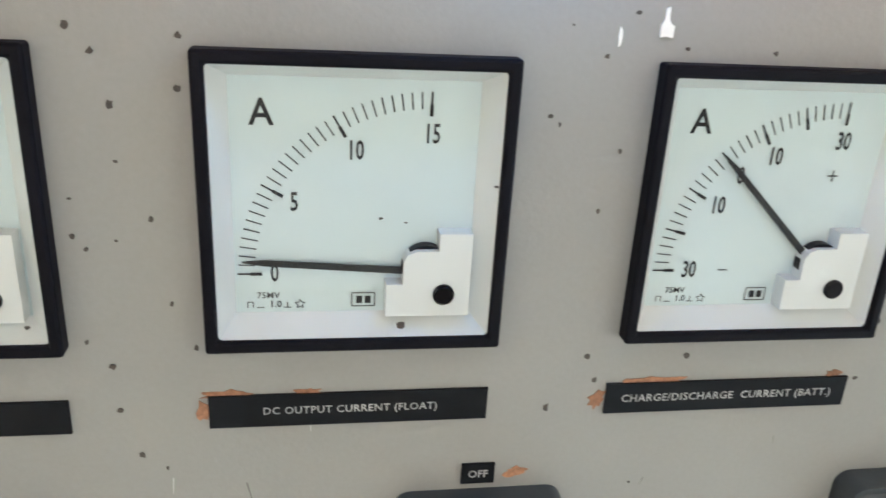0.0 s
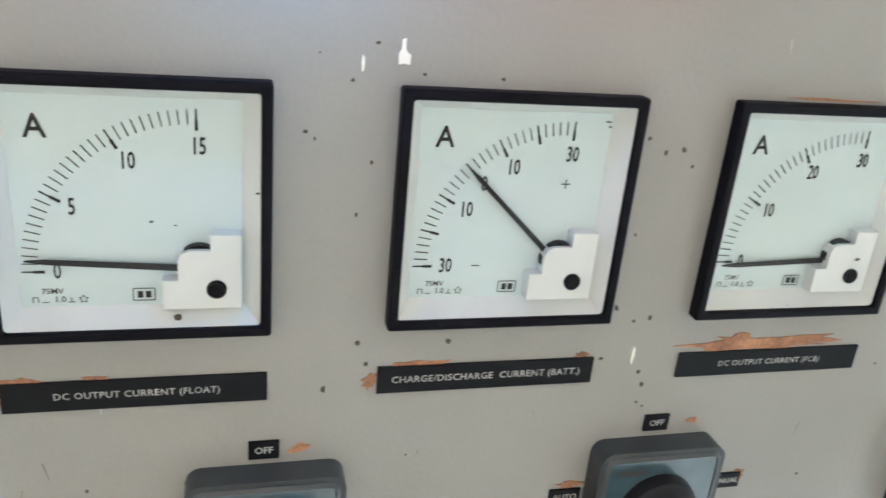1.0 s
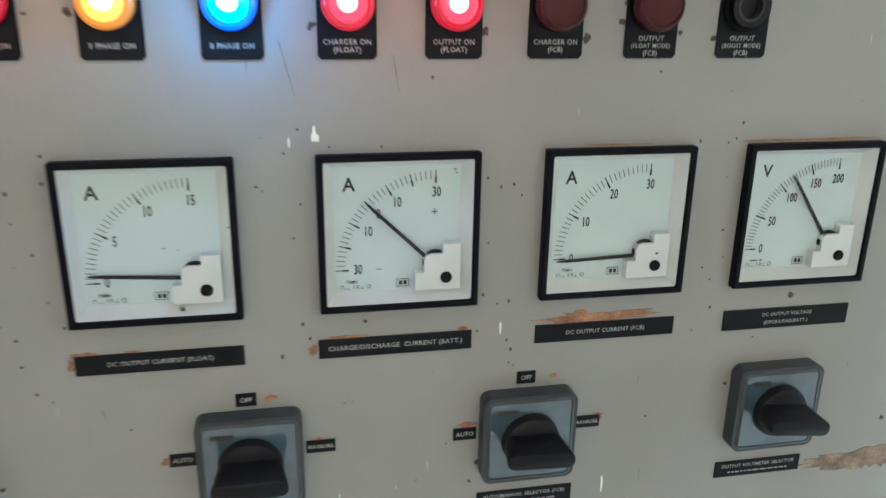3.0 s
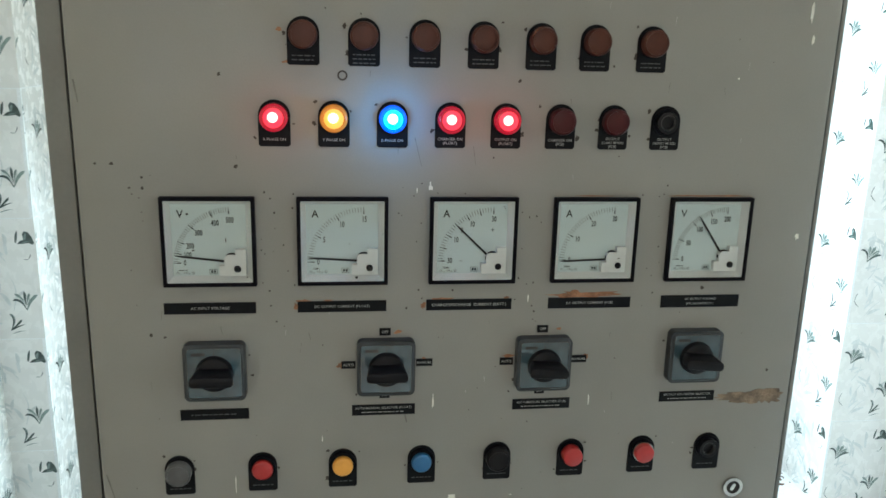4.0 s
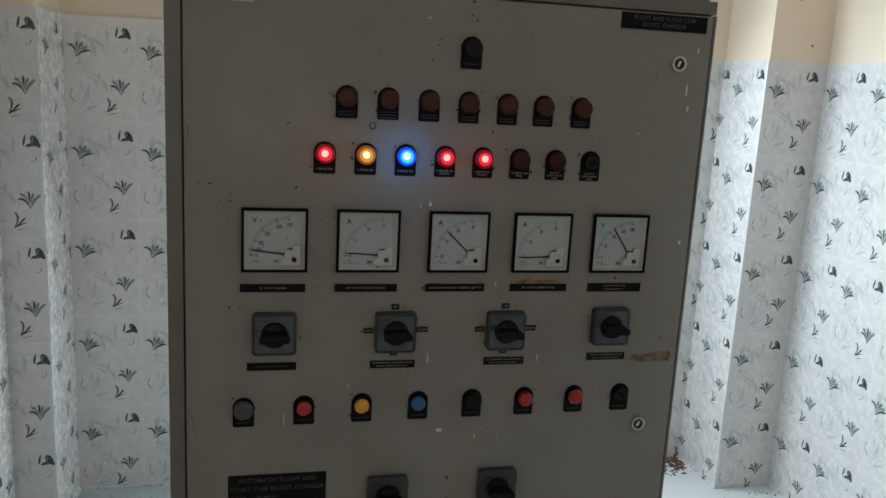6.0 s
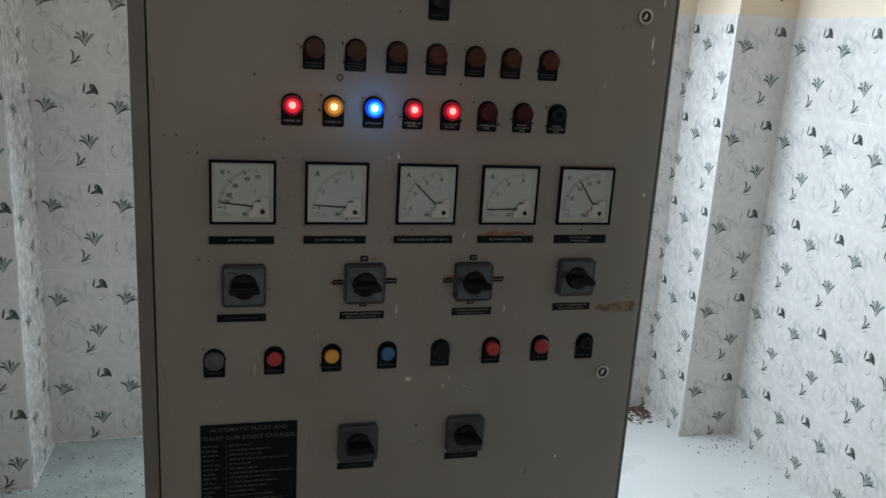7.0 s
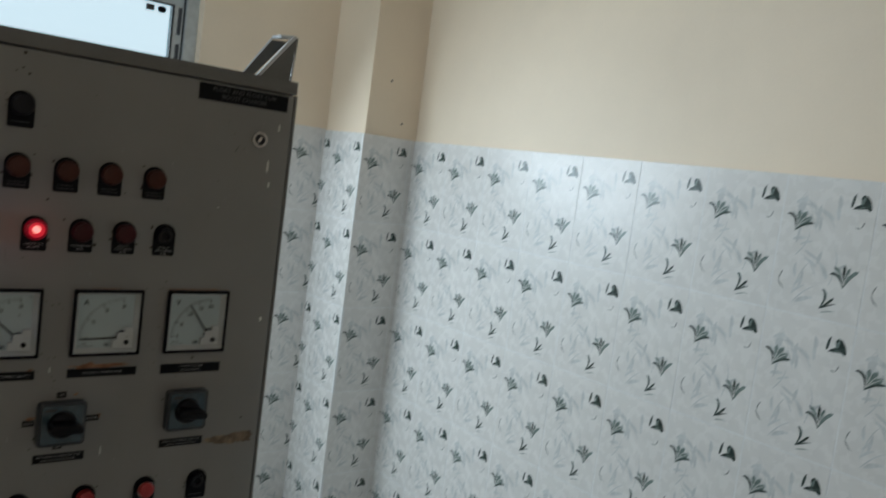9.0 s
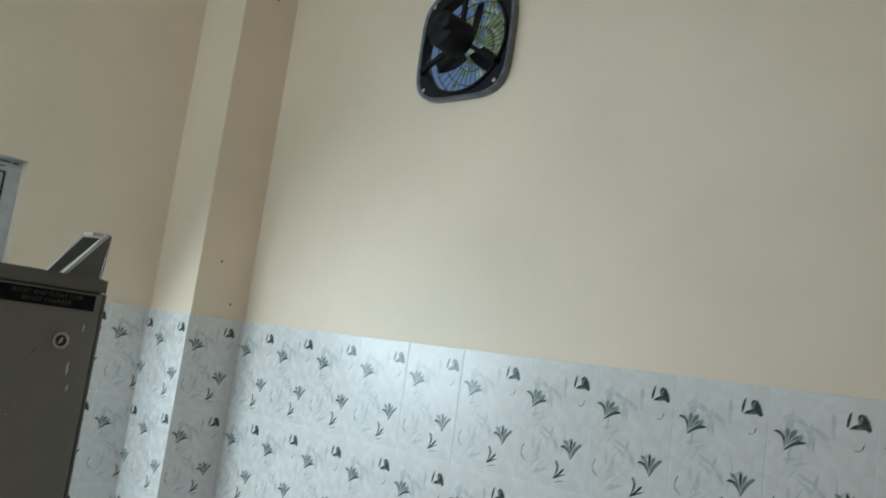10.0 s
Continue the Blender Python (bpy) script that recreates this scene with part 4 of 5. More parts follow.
LZ, LW, LH = .9935, .0962, .0124
label_plate(-.283, LZ, LW, LH, ["AC INPUT VOLTAGE"], "black engraved label under the AC voltmeter", size=.0042)
label_plate(-.1425, LZ, LW, LH, ["DC OUTPUT CURRENT (FLOAT)"], "black engraved label under the float ammeter", size=.0040)
label_plate(-.002, LZ, LW, LH, ["CHARGE/DISCHARGE  CURRENT (BATT.)"], "black engraved label under the centre-zero ammeter", size=.0044)
label_plate(.1365, LZ, LW, LH, ["DC OUTPUT CURRENT (FCB)"], "black engraved label under the FCB ammeter", size=.0040)
label_plate(.2685, LZ, LW * .98, LH + .002, ["DC OUTPUT VOLTAGE", "(F/FCB/LOAD/BATT.)"], "black engraved two-line label under the DC voltmeter", size=.0035)
SX, SZ = (-.280, -.0945, .085, .2655), .9235
label_plate(SX[0] - .0035, SZ - .054, .074, .0125, ["="], "black engraved label under a rotary switch", 1, size=.005)
label_plate(SX[1] - .002, SZ - .0545, .0715, .0125, ["AUTO/MANUAL SELECTOR (FLOAT)", "=="], "black engraved two-line label under a selector switch", 2, size=.0038)
label_plate(SX[2] + .002, SZ - .053, .068, .0125, ["AUTO/MANUAL SELECTOR (FCB)", "=="], "black engraved two-line label under a selector switch", 3, size=.0038)
label_plate(SX[3] - .0005, SZ - .049, .068, .0125, ["OUTPUT VOLTMETER SELECTOR", "=="], "black engraved two-line label under the voltmeter selector", 4, size=.0038)
for k in (1, 2):
    x = SX[k]
    label_plate(x - .001, SZ + .0395, .0125, .0085, ["OFF"], "small black OFF label above a selector switch", size=.0044)
    label_plate(x - .0415, SZ + .001, .0155, .0085, ["AUTO"], "small black AUTO label beside a selector switch", size=.0044)
    label_plate(x + .0435, SZ + .002, .0185, .0085, ["MANUAL"], "small black MANUAL label beside a selector switch", size=.0040)
    label_plate(x - .001, SZ - .0365, .0115, .007, ["OFF"], "small black OFF label below a selector switch", size=.0044)
label_plate(-.0985, .6015, .062, .0115, ["="], "black engraved label under a lower switch", 6, size=.005)
label_plate(.0865, .606, .06, .0115, ["="], "black engraved label under a lower switch", 7, size=.005)
label_plate(.311, 1.419, .146, .0245, ["FLOAT AND FLOAT CUM", "BOOST CHARGER"], "black two-line title plate at the cabinet's top corner", 8, size=.0088, worn=True)


def corner_plate():
    p = thing("name_plate", pose(-.357, 0, 1.4175), "small grey metal plate with a pale rim, smudged", "name plate")
    bm = bmesh.new()
    box(bm, -.044, .044, -0.0012, 0, -.0125, .0125)
    part("plate", bevelled(bm, 0.0003, 1), BODY, p)
    bm = bmesh.new()
    for x0, x1, z0, z1 in ((-.044, .044, -.0125, -.0112), (-.044, .044, .0112, .0125), (-.044, -.0427, -.0112, .0112), (.0427, .044, -.0112, .0112)):
        box(bm, x0, x1, -0.0019, -0.0013, z0, z1)
    part("rim", bm, PALE_RIM_LIT_LIP, p, "pale raised rim")


corner_plate()


def rating_plate():
    p = thing("rating_plate", pose(-.272, 0, .6045), "dark rating plate with heading and ruled lines of small print", "rating plate")
    bm = bmesh.new()
    box(bm, -.076, .076, -0.0015, 0, -.0865, .0865)
    plate = part("plate", bevelled(bm, 0.0004, 1), LAMINATE, p)
    bm = bmesh.new()
    text_into(bm, "AUTOMATIC FLOAT AND", .0098, 0, .077, -.0017)
    text_into(bm, "FLOAT CUM BOOST CHARGER", .0098, 0, .0625, -.0017)
    part("heading", bm, FAINT, p, "faint engraved heading")
    rng = random.Random(9)
    bm = bmesh.new()
    for i in range(14):
        z = .049 - .0082 * i
        bars_into(bm, rng, -.073, rng.uniform(-.055, -.042), z, .0034, -.0017)
        bars_into(bm, rng, -.032, rng.uniform(.0, .07), z, .0034, -.0017)
    bars_into(bm, rng, -.055, .07, -.0715, .0050, -.0017)
    bars_into(bm, rng, -.03, .05, -.0795, .0034, -.0017)
    for x in (-.0365,):
        stroke(bm, x, .055, x, -.064, .0005, -.0017)
    part("small_print", bm, FAINT, p, "unreadable small print")


rating_plate()

# ---- indicator lamps and push buttons ----


def lamp_plate(parent, deep=.0300):
    bm = bmesh.new()
    r = .0162
    pts = [(-r, -deep + .002), (-r + .002, -deep), (r - .002, -deep), (r, -deep + .002)] + [(r * math.cos(radians(a)), .0015 + r * math.sin(radians(a))) for a in range(0, 181, 12)]
    prism(bm, pts, -0.0014, 0)
    return part("name_plate", bevelled(bm, 0.0003, 1), LAMINATE, parent, "black round-topped name plate")


GLOW = {"red": (0.010, (1.0, 0.10, 0.08)), "amber": (0.010, (1.0, 0.55, 0.2)), "blue": (0.068, (0.05, 0.42, 1.0))}


def indicator(x, z, look_, lines, label, category="indicator lamp", group="indicator lamps", seed=0):
    ob = thing("indicator_lamp" if category == "indicator lamp" else "push_button", pose(x, 0, z), label, category, group)
    lamp_plate(ob)
    bm = bmesh.new()
    ring(bm, .0128, .0148, -.0045, -.0012, 36)
    part("collar", bm, BLACK, ob, "black collar", smooth=True)
    lit = look_ in LIT
    bm = bmesh.new()
    if look_ == "open":
        ring(bm, .0086, .0118, -.0085, -.0012, 32)
        part("socket", bm, BLACK_LENS, ob, "black empty lamp socket", smooth=True)
        bm = bmesh.new()
        ring(bm, .0072, .0085, -.0078, -.0012, 28)
        part("inner_ring", bm, DARK_METAL, ob, "thin metal ring", smooth=True)
        bm = bmesh.new()
        lathe(bm, [(.0070, -.003), (.0070, -.0012)], 20)
        part("socket_floor", bm, BLACK_LENS, ob)
    elif look_ in ("red_button", "ring_button"):
        if look_ == "ring_button":
            ring(bm, .0118, .0128, -.009, -.0012, 32)
            part("metal_ring", bm, CHROME, ob, "worn metal ring", smooth=True)
            bm = bmesh.new()
        lathe(bm, [(.0100, -.0150), (.0113, -.0142), (.0117, -.0128), (.0117, -.0012)], 32)
        part("button", bm, RED_BUTTON, ob, "red push button", smooth=True)
    else:
        if lit:
            mat, halo, core = LIT[look_]
        else:
            mat = {"dull_amber": AMBER_DULL, "dull_red": RED_DULL, "red_low": RED_BUTTON, "amber_low": AMBER_BUTTON, "blue_low": BLUE_BUTTON, "grey": GREY_LENS, "black": BLACK_LENS}[look_]
        low = look_.endswith("_low")
        d, r = (.0065, .0118) if low else (.0135, .0142)
        cz_ = -.0028 if low else 0.0
        lathe(bm, [(r * .70, -d - .0012), (r * .84, -d - .0009), (r * .94, -d), (r, -d + .0016), (r, -.0012)], 36, cz=cz_)
        lens = part("lens", bm, mat, ob, smooth=True)
        if not low:
            bm = bmesh.new()
            ring(bm, r * .79, r * .84, -d - .00175, -d - .0008, 36)
            part("lens_ridge", bm, mat, ob, smooth=True)
        if lit:
            bm = bmesh.new()
            lathe(bm, [(r * .50, -d - .0022), (r * .62, -d - .0019), (r * .72, -d - .0011)], 28)
            part("inner_lens", bm, halo, ob, "bright lens centre", smooth=True)
            bm = bmesh.new()
            lathe(bm, [(r * .14, -d - .0032), (r * .28, -d - .0030), (r * (.38 + .02 * (seed % 4)), -d - .0021)], 24, cx=.0006 * (seed % 3 - 1), cz=.0008)
            part("glowing_core", bm, core, ob, "bright glowing centre", smooth=True)
            data = bpy.data.lights.new("lamp_glow", "POINT")
            data.energy, data.color = GLOW[look_]
            data.shadow_soft_size = 0.008
            glow = new("lamp_glow", data)
            glow.matrix_world = pose(x, -0.034, z)
    bm = bmesh.new()
    rng = random.Random(seed + 17)
    n = len(lines)
    for i, words in enumerate(lines):
        cz = -.0228 - .0042 * (i - (n - 1) / 2)
        if words.startswith("="):
            bars_into(bm, rng, -.0115, .0115, cz, .0019, -.0016)
        else:
            text_into(bm, words, .0041 if len(words) < 12 else .0036, 0, cz, -.0016, stretch=.95)
    part("lettering", bm, ENGRAVED if n and not lines[0].startswith("=") else FAINT, ob, "white engraved lettering" if n and not lines[0].startswith("=") else "")
    return ob


ROW1 = (-.180, -.119, -.057, .004, .065, .123, .185)
for i, x in enumerate(ROW1):
    indicator(x, 1.2805, "dull_amber", ["=", "="] if i != 1 else ["=", "=", "="], "unlit amber indicator lamp with black name plate", seed=i)
ROW2 = ((-.2105, "red", ["R PHASE ON"], "glowing red"), (-.150, "amber", ["Y PHASE ON"], "glowing amber"), (-.0895, "blue", ["B PHASE ON"], "glowing blue"),
        (-.0285, "red", ["CHARGER ON", "(FLOAT)"], "glowing red"), (.031, "red", ["OUTPUT ON", "(FLOAT)"], "glowing red"), (.0905, "dull_red", ["CHARGER ON", "(FCB)"], "unlit dark red"),
        (.149, "dull_red", ["OUTPUT", "(FLOAT MODE)", "(FCB)"], "unlit dark red"), (.2075, "open", ["OUTPUT", "(BOOST MODE)", "(FCB)"], "lens-less black"))
for x, kind_, lines, words in ROW2:
    indicator(x, 1.198, kind_, lines, words + " indicator lamp with black name plate")
ROW3 = ((-.325, "grey", "grey-lensed indicator with black name plate", 0), (-.2335, "red_low", "flat red push button with black name plate", 1), (-.143, "amber_low", "flat amber push button with black name plate", 1),
        (-.052, "blue_low", "flat blue push button with black name plate", 1), (.0375, "black", "black capped indicator with black name plate", 0), (.1265, "red_button", "raised red push button with black name plate", 1),
        (.2145, "ring_button", "raised red push button in a worn metal ring", 1), (.2975, "open", "lens-less black indicator with black name plate", 0))
for i, (x, kind_, words, btn) in enumerate(ROW3):
    indicator(x, .805 + .008 * x, kind_, ["="], words, "push button" if btn else "indicator lamp", "push buttons" if btn else "indicator lamps", 30 + i)
indicator(.0035, 1.361, "black", ["="], "black capped indicator above the lamp rows", seed=50)

# ---- rotary switches ----


def rotary_switch(x, z, size, turn, base_mat, label):
    s = thing("rotary_switch", pose(x, 0, z), label, "rotary switch", "rotary switches")
    bm = bmesh.new()
    prism(bm, rounded(size, size, size * .1, 5), -.0125, 0)
    part("base", bevelled(bm, 0.0018, 3), base_mat, s, smooth=True)
    bm = bmesh.new()
    prism(bm, rounded(size * .86, size * .86, size * .05, 4), -.0133, -.0122)
    part("face_plate", bevelled(bm, 0.0004, 1), SWITCH_FACE if base_mat is SWITCH else base_mat, s, "glossy blue-grey face")
    bm = bmesh.new()
    ring_pts = (rounded(size * .93, size * .93, size * .07, 4), rounded(size * .87, size * .87, size * .05, 4))
    a, c = ([bm.verts.new((px, y, pz)) for px, pz in pts] for pts, y in zip(ring_pts, (-.0128, -.0140)))
    d = [bm.verts.new((px * .985, -.0130, pz * .985)) for px, pz in ring_pts[1]]
    for p0, p1 in ((a, c), (c, d)):
        for i in range(len(a)):
            j = (i + 1) % len(a)
            bm.faces.new((p0[i], p0[j], p1[j], p1[i]))
    bmesh.ops.recalc_face_normals(bm, faces=bm.faces)
    part("face_rim", bm, base_mat, s, smooth=True)
    bm = bmesh.new()
    stroke(bm, -size * .36, size * .335, -size * .14, size * .335, size * .05, -.0135)
    stroke(bm, -.0004, size * .335, .0004, size * .335, size * .06, -.0135)
    part("markings", bm, INK, s, "dark printed marks")
    bm = bmesh.new()
    q = size / .06
    lathe(bm, [(.0150 * q, -.0205), (.0172 * q, -.0192), (.0182 * q, -.0165), (.0185 * q, -.0130)], 36)
    part("hub", bm, KNOB, s, "round black hub", smooth=True)
    bm = bmesh.new()
    L, hh = .0225 * q, .0062 * q
    front = rounded(2 * L * .94, 2 * hh * .82, hh * .7, 4)
    back = rounded(2 * L * .80, 2 * hh * 1.25, hh * .9, 4)
    a = [bm.verts.new((px, -.040, pz)) for px, pz in front]
    c = [bm.verts.new((px, -.0185, pz)) for px, pz in back]
    bm.faces.new(a)
    bm.faces.new(c[::-1])
    for i in range(len(a)):
        j = (i + 1) % len(a)
        bm.faces.new((a[j], a[i], c[i], c[j]))
    bmesh.ops.recalc_face_normals(bm, faces=bm.faces)
    part("handle", bevelled(bm, 0.0012, 2), KNOB, s, "black bar handle", m=pose(0, 0, 0, 0, turn, 0), smooth=True)
    return s


rotary_switch(SX[0], SZ, .0655, 0, SWITCH, "blue-grey rotary switch with black bar handle")
rotary_switch(SX[1], SZ, .0645, 0, SWITCH, "blue-grey selector switch between AUTO and MANUAL labels")
rotary_switch(SX[2], SZ, .0635, 3, SWITCH, "blue-grey selector switch between AUTO and MANUAL labels")
rotary_switch(SX[3], SZ + .005, .0635, 6, SWITCH, "blue-grey voltmeter selector switch with black bar handle")
rotary_switch(-.0965, .6465, .066, 0, SWITCH_DARK, "dark rotary switch low on the door")
rotary_switch(.0885, .650, .065, 2, SWITCH_DARK, "dark rotary switch low on the door")

# ---- grime and chipped paint round the fittings ----
door = [o for o in scene.objects if o.name == "door"][0]
rng = random.Random(23)
bm = bmesh.new()
for ob in [o for o in scene.objects if o.parent is None and o.name.split(".")[0] in ("indicator_lamp", "push_button", "rotary_switch")]:
    half = 0.034 if ob.name.startswith("rotary_switch") else 0.0175
    for k in range(rng.choice((1, 2, 3))):
        x, z = ob.location.x + rng.choice((-1, 1)) * half * rng.uniform(0.9, 1.15), ob.location.z + rng.uniform(-1.3, 1.0) * half
        s_ = rng.uniform(.0008, .0026)
        blob(bm, rng, x, z, s_, s_ * rng.uniform(.5, 1.3), -0.0003 - 0.00001 * k, 0.001, 11, rough=0.5)
tagged(part("grime", bm, SPOT, door, "dark grime round the fittings"), kind="stuff")

# ---- debris and a grey-green sheet on the floor ----
rng = random.Random(21)


def debris(name, n, spread_, mat, label, size):
    bm = bmesh.new()
    for i in range(n):
        x, y = spread_()
        a, l, w = rng.uniform(0, 6.28), rng.uniform(*size), rng.uniform(.25, .6)
        c, s_ = math.cos(a) * l, math.sin(a) * l
        t = rng.uniform(.0008, .003)
        base = [(x + c, y + s_), (x - s_ * w, y + c * w), (x - c, y - s_), (x + s_ * w, y - c * w)]
        lo = [bm.verts.new((px, py, FLOOR_Z)) for px, py in base]
        hi = [bm.verts.new((px * .6 + x * .4, py * .6 + y * .4, FLOOR_Z + t)) for px, py in base]
        bm.faces.new(hi)
        for k in range(4):
            bm.faces.new((lo[k], lo[(k + 1) % 4], hi[(k + 1) % 4], hi[k]))
    return tagged(part(name, bm, mat), label, "debris", kind="stuff")


debris("floor_debris", 420, lambda: (rng.uniform(-.98, -.45), min(1.42, rng.uniform(.2, 1.1) + abs(rng.gauss(0, .35)))), DIRT, "dark flakes scattered on the floor beside the cabinet", (.0015, .0065))
debris("corner_debris", 260, lambda: (1.275 - abs(rng.gauss(0, .10)), 1.425 - abs(rng.gauss(0, .05))), BROWN_DIRT, "brown dirt heaped in the floor corner", (.004, .016))
debris("wall_edge_debris", 80, lambda: (1.49 - abs(rng.gauss(0, .09)), min(1.165, 1.14 - abs(rng.gauss(0, .06)) if rng.random() < .4 else rng.uniform(-.5, 1.13))), DIRT, "thin line of dirt along the tiled wall", (.0015, .006))
# grey-green sheet, darker than the floor, between the cabinet and the pillar
bm = bmesh.new()
outline = [(-.975 + .0575 * k, .12 + .10 * math.sin(2.1 * k) + rng.uniform(-.05, .05)) for k in range(10)]
outline += [(-.455, .62), (-.36, .9), (-.30, 1.2), (-.34, 1.425), (-.865, 1.425), (-.868, 1.14), (-.975, 1.135)]
bm.faces.new([bm.verts.new((x, y, FLOOR_Z + 0.0006)) for x, y in outline])
tagged(part("floor_dust", bm, GREY_GREEN), "flat grey-green sheet, darker than the floor, beside the cabinet", "dust", kind="stuff")
# small marks on the paint
bm = bmesh.new()
for px, pz, r in ((1.425, 2.62, .006), (1.47, 2.66, .006), (1.376, 1.636, .004), (1.44, 1.495, .004)):
    blob(bm, rng, px, pz, r, r, Y_PILLAR + SKIN - .001, Y_PILLAR + SKIN + .001, 8)
part("nail_holes", bm, SPOT, pillar_right, "small dark nail holes")

# pale scratches in the plaster below the fan
bm = bmesh.new()
for y0, z0, y1, z1, w in ((.336, 2.103, .352, 2.062, .004), (.352, 2.062, .360, 2.030, .003), (.330, 2.030, .340, 2.012, .003)):
    v = [bm.verts.new((xr - 0.0008, y, z)) for y, z in ((y0, z0), (y1, z1), (y1 - w, z1), (y0 - w * .4, z0))]
    bm.faces.new(v)
part("plaster_scratch", bm, CHIP, wall_right, "pale scratches in the paint")

# ---- wall tiles with printed lilies ----


def leaf(bm, u, v, angle, length, width, bend=0.0, mat=1, y=-0.0073, flare=False):
    """A curved petal from (u, v), v downwards, heading at angle (90 is up)."""
    p, a, n = Vector((u, -v)), radians(angle), 7
    left, right = [], []
    for i in range(n + 1):
        t = i / n
        w = width * (math.sin(math.pi * (0.12 + 0.86 * t)) ** 0.8 if not flare else (0.12 + 0.88 * t ** 0.9) * max(0.0, 1 - t ** 5) ** 0.5) * 0.5
        d = Vector((math.cos(a), math.sin(a)))
        q = Vector((-d.y, d.x))
        left.append(bm.verts.new((p.x + q.x * w, y, p.y + q.y * w)))
        right.append(bm.verts.new((p.x - q.x * w, y, p.y - q.y * w)))
        p = p + d * (length / n)
        a += radians(bend) * (2 * i + 1) / n ** 2
    for i in range(n):
        bm.faces.new((right[i], right[i + 1], left[i + 1], left[i])).material_index = mat


def tile_bm():
    bm = bmesh.new()
    g, c, y = 0.0008, 0.0006, -0.007
    lo = [bm.verts.new((x, 0, z)) for x, z in ((g, -TILE_H + g), (TILE_W - g, -TILE_H + g), (TILE_W - g, -g), (g, -g))]
    hi = [bm.verts.new((x, y, z)) for x, z in ((g + c, -TILE_H + g + c), (TILE_W - g - c, -TILE_H + g + c), (TILE_W - g - c, -g - c), (g + c, -g - c))]
    bm.faces.new(hi)
    for k in range(4):
        bm.faces.new((lo[k], lo[(k + 1) % 4], hi[(k + 1) % 4], hi[k]))
    def sweep(u, v, petals):
        """Petals from one foot: angle, length, width, bend, dark or grey."""
        for k, (angle, length, width, bend, mat) in enumerate(petals):
            leaf(bm, u, v, angle, length, width, bend, mat, y=-0.0073 - 0.00006 * k, flare=width > 0.005)

    # lily leaning right, upper left: grey bell between a hooked dark petal and a dark under-side
    sweep(.036, .122, ((84, .045, .0150, 4, 2), (66, .048, .0165, -4, 2), (47, .046, .0165, -14, 2), (92, .050, .0085, 135, 1), (40, .047, .0085, -62, 1)))
    for angle, bend in ((88, 24), (74, 0), (57, -12), (46, -38)):
        leaf(bm, .0362, .118, angle, .046, .0013, bend, 0, y=-.0079)
    # dark bud, upper right
    leaf(bm, .149, .060, 82, .031, .0062, -12, 1)
    bud = [bm.verts.new((u, -.0076, -v)) for u, v in ((.152, .063), (.160, .055), (.168, .052), (.166, .038), (.171, .031), (.180, .034), (.187, .044), (.192, .060), (.188, .065), (.180, .060), (.168, .062))]
    bm.faces.new(bud[::-1]).material_index = 1
    leaf(bm, .171, .052, 84, .017, .0060, -28, 2, y=-.0079)
    leaf(bm, .163, .061, 20, .020, .0026, -20, 2, y=-.0080)
    leaf(bm, .164, .101, 350, .013, .0016, 40, 1)
    leaf(bm, .176, .100, 62, .014, .0022, 34, 1)
    # upright lily, lower right
    sweep(.160, .230, ((106, .052, .0105, 62, 2), (68, .050, .0115, -52, 2), (81, .045, .0110, -8, 2), (112, .047, .0090, 122, 1), (94, .049, .0095, -2, 1)))
    for angle, bend in ((110, 84), (101, 26), (88, -4), (76, -22)):
        leaf(bm, .160, .226, angle, .047, .0013, bend, 0, y=-.0079)
    # loose leaves below it
    sweep(.118, .282, ((62, .050, .0075, 112, 2), (66, .046, .0030, 96, 1), (42, .040, .0078, 14, 1), (30, .038, .0034, -22, 1)))
    leaf(bm, .122, .290, 20, .030, .0022, -30, 2)
    # two-stroke squiggle at the joint
    leaf(bm, .024, .214, 244, .024, .0021, 44, 1)
    leaf(bm, .0155, .236, 304, .026, .0021, 34, 1)
    # pale background sprays
    r = random.Random(8)
    for i in range(10):
        u, v, a, bend = r.uniform(.02, .17), r.uniform(.09, .29), r.choice((72, 60, 112, 125)) + r.uniform(-10, 10), r.choice((-1, 1)) * r.uniform(35, 85)
        leaf(bm, u, v, a, r.uniform(.06, .09), .0028, bend, 3, y=-0.00715 - 0.000008 * i)
        for n in range(3):
            leaf(bm, u + r.uniform(-.012, .012), v - r.uniform(0, .05), a + r.choice((-32, 30)) + r.uniform(-8, 8), r.uniform(.028, .045), r.uniform(.005, .010), r.uniform(-50, 50), 3, y=-0.00716 - 0.000008 * i - 0.000002 * n)
    return bm


TILES = {}


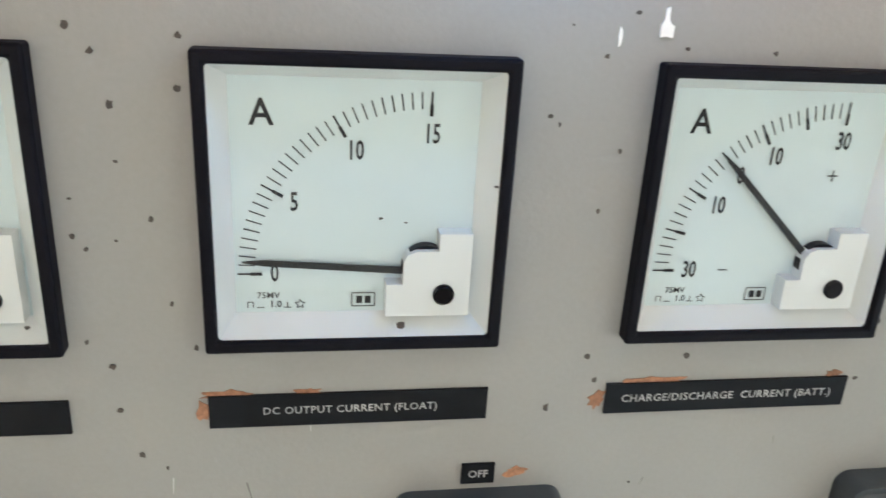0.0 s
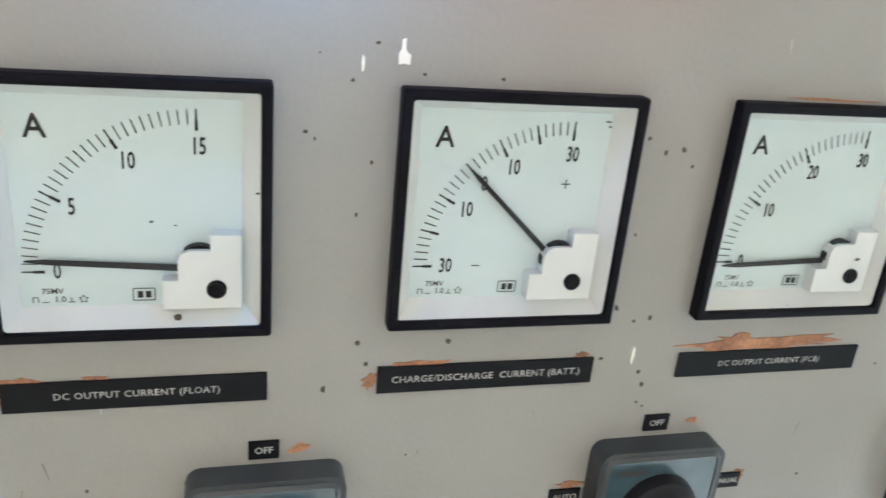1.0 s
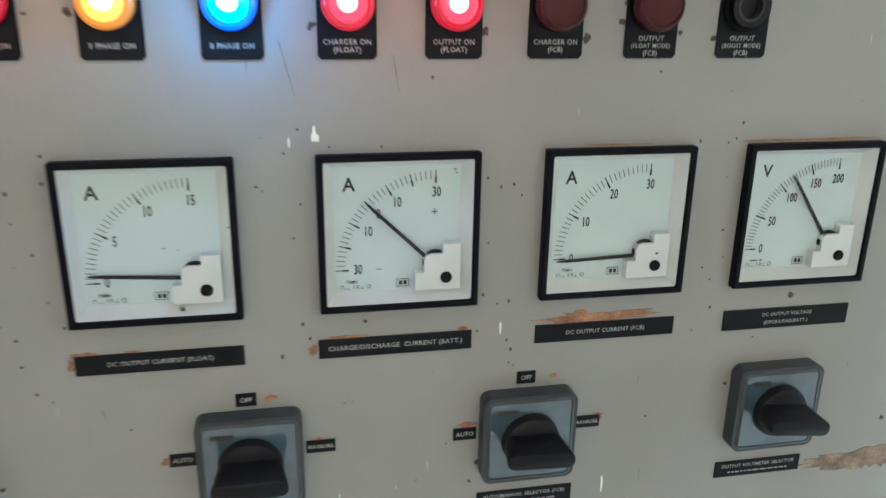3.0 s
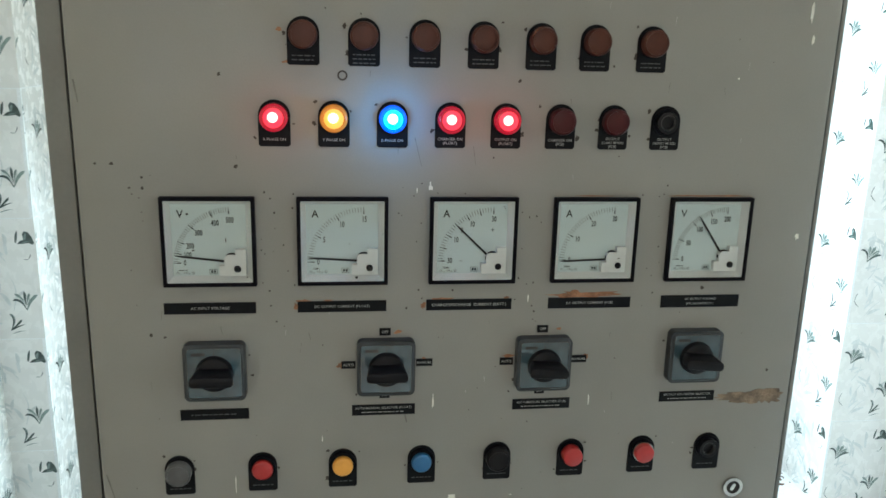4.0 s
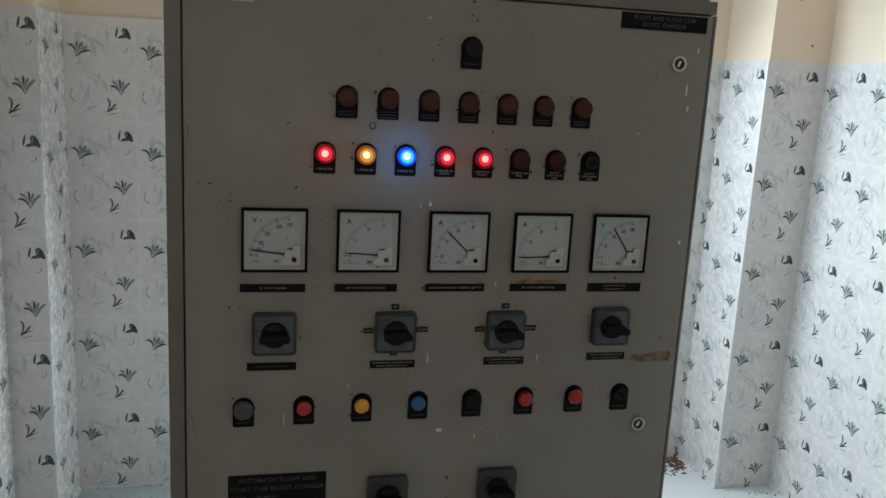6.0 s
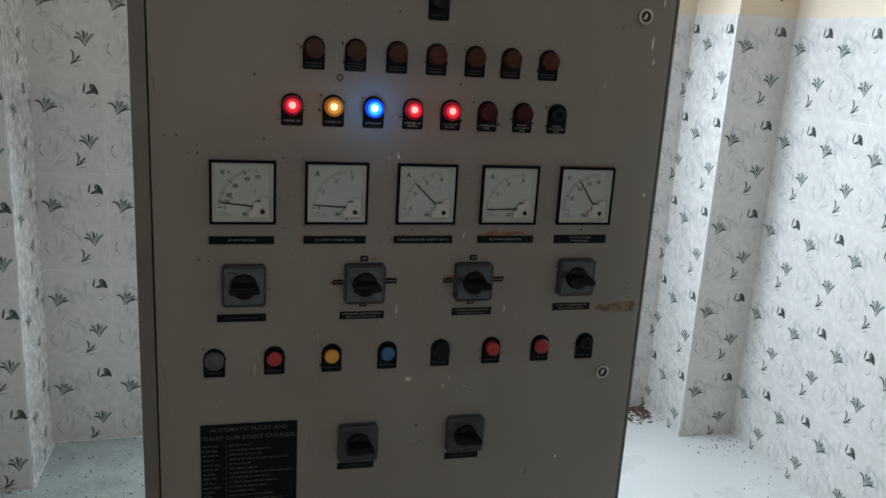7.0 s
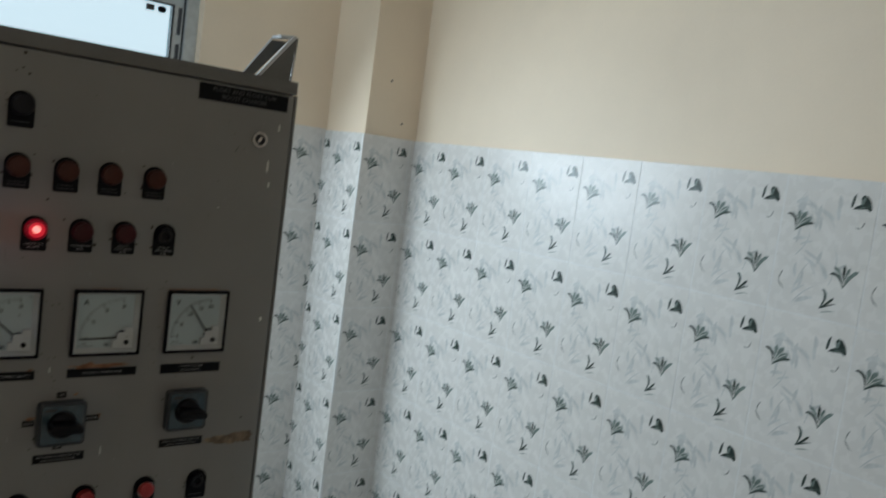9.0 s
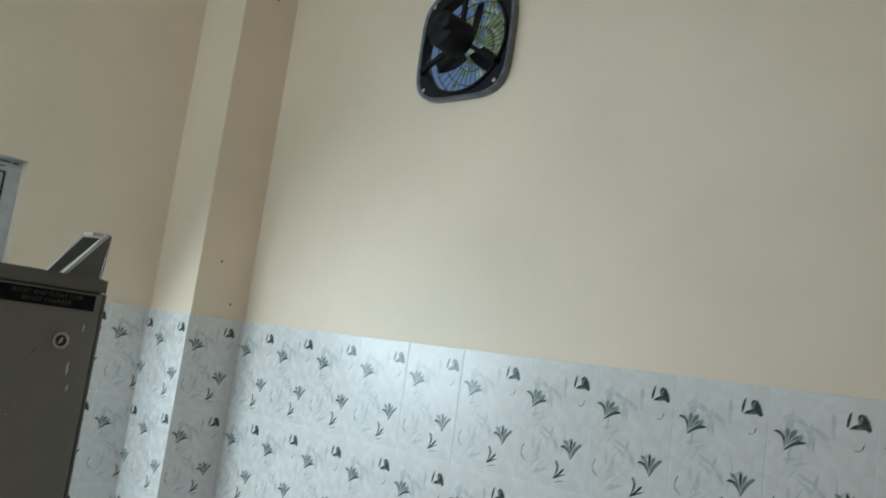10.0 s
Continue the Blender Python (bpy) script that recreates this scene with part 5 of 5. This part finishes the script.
def tile_mesh(u0, u1, v1):
    key = (round(u0, 4), round(u1, 4), round(v1, 4))
    if key not in TILES:
        bm = tile_bm()
        geom = lambda: bm.verts[:] + bm.edges[:] + bm.faces[:]
        e = 0.0006
        for co, no in (((max(u0, e), 0, 0), (-1, 0, 0)), ((min(u1, TILE_W - e), 0, 0), (1, 0, 0)), ((0, 0, -min(v1, TILE_H - e)), (0, 0, -1)), ((0, 0, -e), (0, 0, 1))):
            bmesh.ops.bisect_plane(bm, geom=geom(), plane_co=co, plane_no=no, clear_outer=True)
        me = bpy.data.meshes.new("tile")
        bm.to_mesh(me)
        bm.free()
        for k in (TILE, MOTIF_DARK, MOTIF_MID, MOTIF_PALE):
            me.materials.append(k)
        TILES[key] = me
    return TILES[key]


def tiled(parent, origin, u_dir, length, phase, line=TILE_TOP):
    """Tiles from the top line down, from origin along u_dir; phase is how much of the first tile is cut off."""
    ux, uy = u_dir
    base = Matrix(((ux, -uy, 0, origin[0]), (uy, ux, 0, origin[1]), (0, 0, 1, 0), (0, 0, 0, 1)))
    bm = bmesh.new()
    box(bm, 0, length, 0.0004, SKIN - 0.0005, FLOOR_Z + 0.0005, line - 0.001)
    part("grout_bed", bm, GROUT, parent, m=base)
    rows = int(math.ceil((line - FLOOR_Z) / TILE_H - 1e-6))
    u = -phase
    while u < length - 0.002:
        a, b = max(0.0, -u), min(TILE_W, length - u)
        if b - a > 0.004:
            for r in range(rows):
                top = line - r * TILE_H
                v1 = min(TILE_H, top - FLOOR_Z)
                ob = new("tile", tile_mesh(a, b, v1))
                ob.parent = parent
                ob.matrix_local = base @ pose(u, SKIN - 0.001 + 0.0002 * math.sin(7.1 * u + 3.3 * r), top)
        u += TILE_W


tiled(wall_right, (X_RIGHT, Y_PILLAR), (0, -1), Y_PILLAR - Y_REAR, .006)
tiled(pillar_right, (X_PR, Y_PILLAR), (1, 0), X_RIGHT - X_PR, 0.002)
tiled(pillar_right, (X_PR, Y_BACK), (0, -1), Y_BACK - Y_PILLAR, 2 * TILE_W - (Y_BACK - Y_PILLAR))
tiled(wall_back, (X_PL, Y_BACK), (1, 0), WIN[0] - X_PL, 0.002, 1.455)
tiled(wall_back, (WIN[1], Y_BACK), (1, 0), X_PR - WIN[1], 0.05, 1.448)
tiled(pillar_left, (X_LEFT, Y_PL), (1, 0), X_PL - X_LEFT, 0.083, 1.455)
tiled(pillar_left, (X_PL, Y_PL), (0, 1), Y_BACK - Y_PL, 0.168, 1.455)
tiled(wall_left, (X_LEFT, .3), (0, 1), Y_PL - .3, 0.065, 1.455)
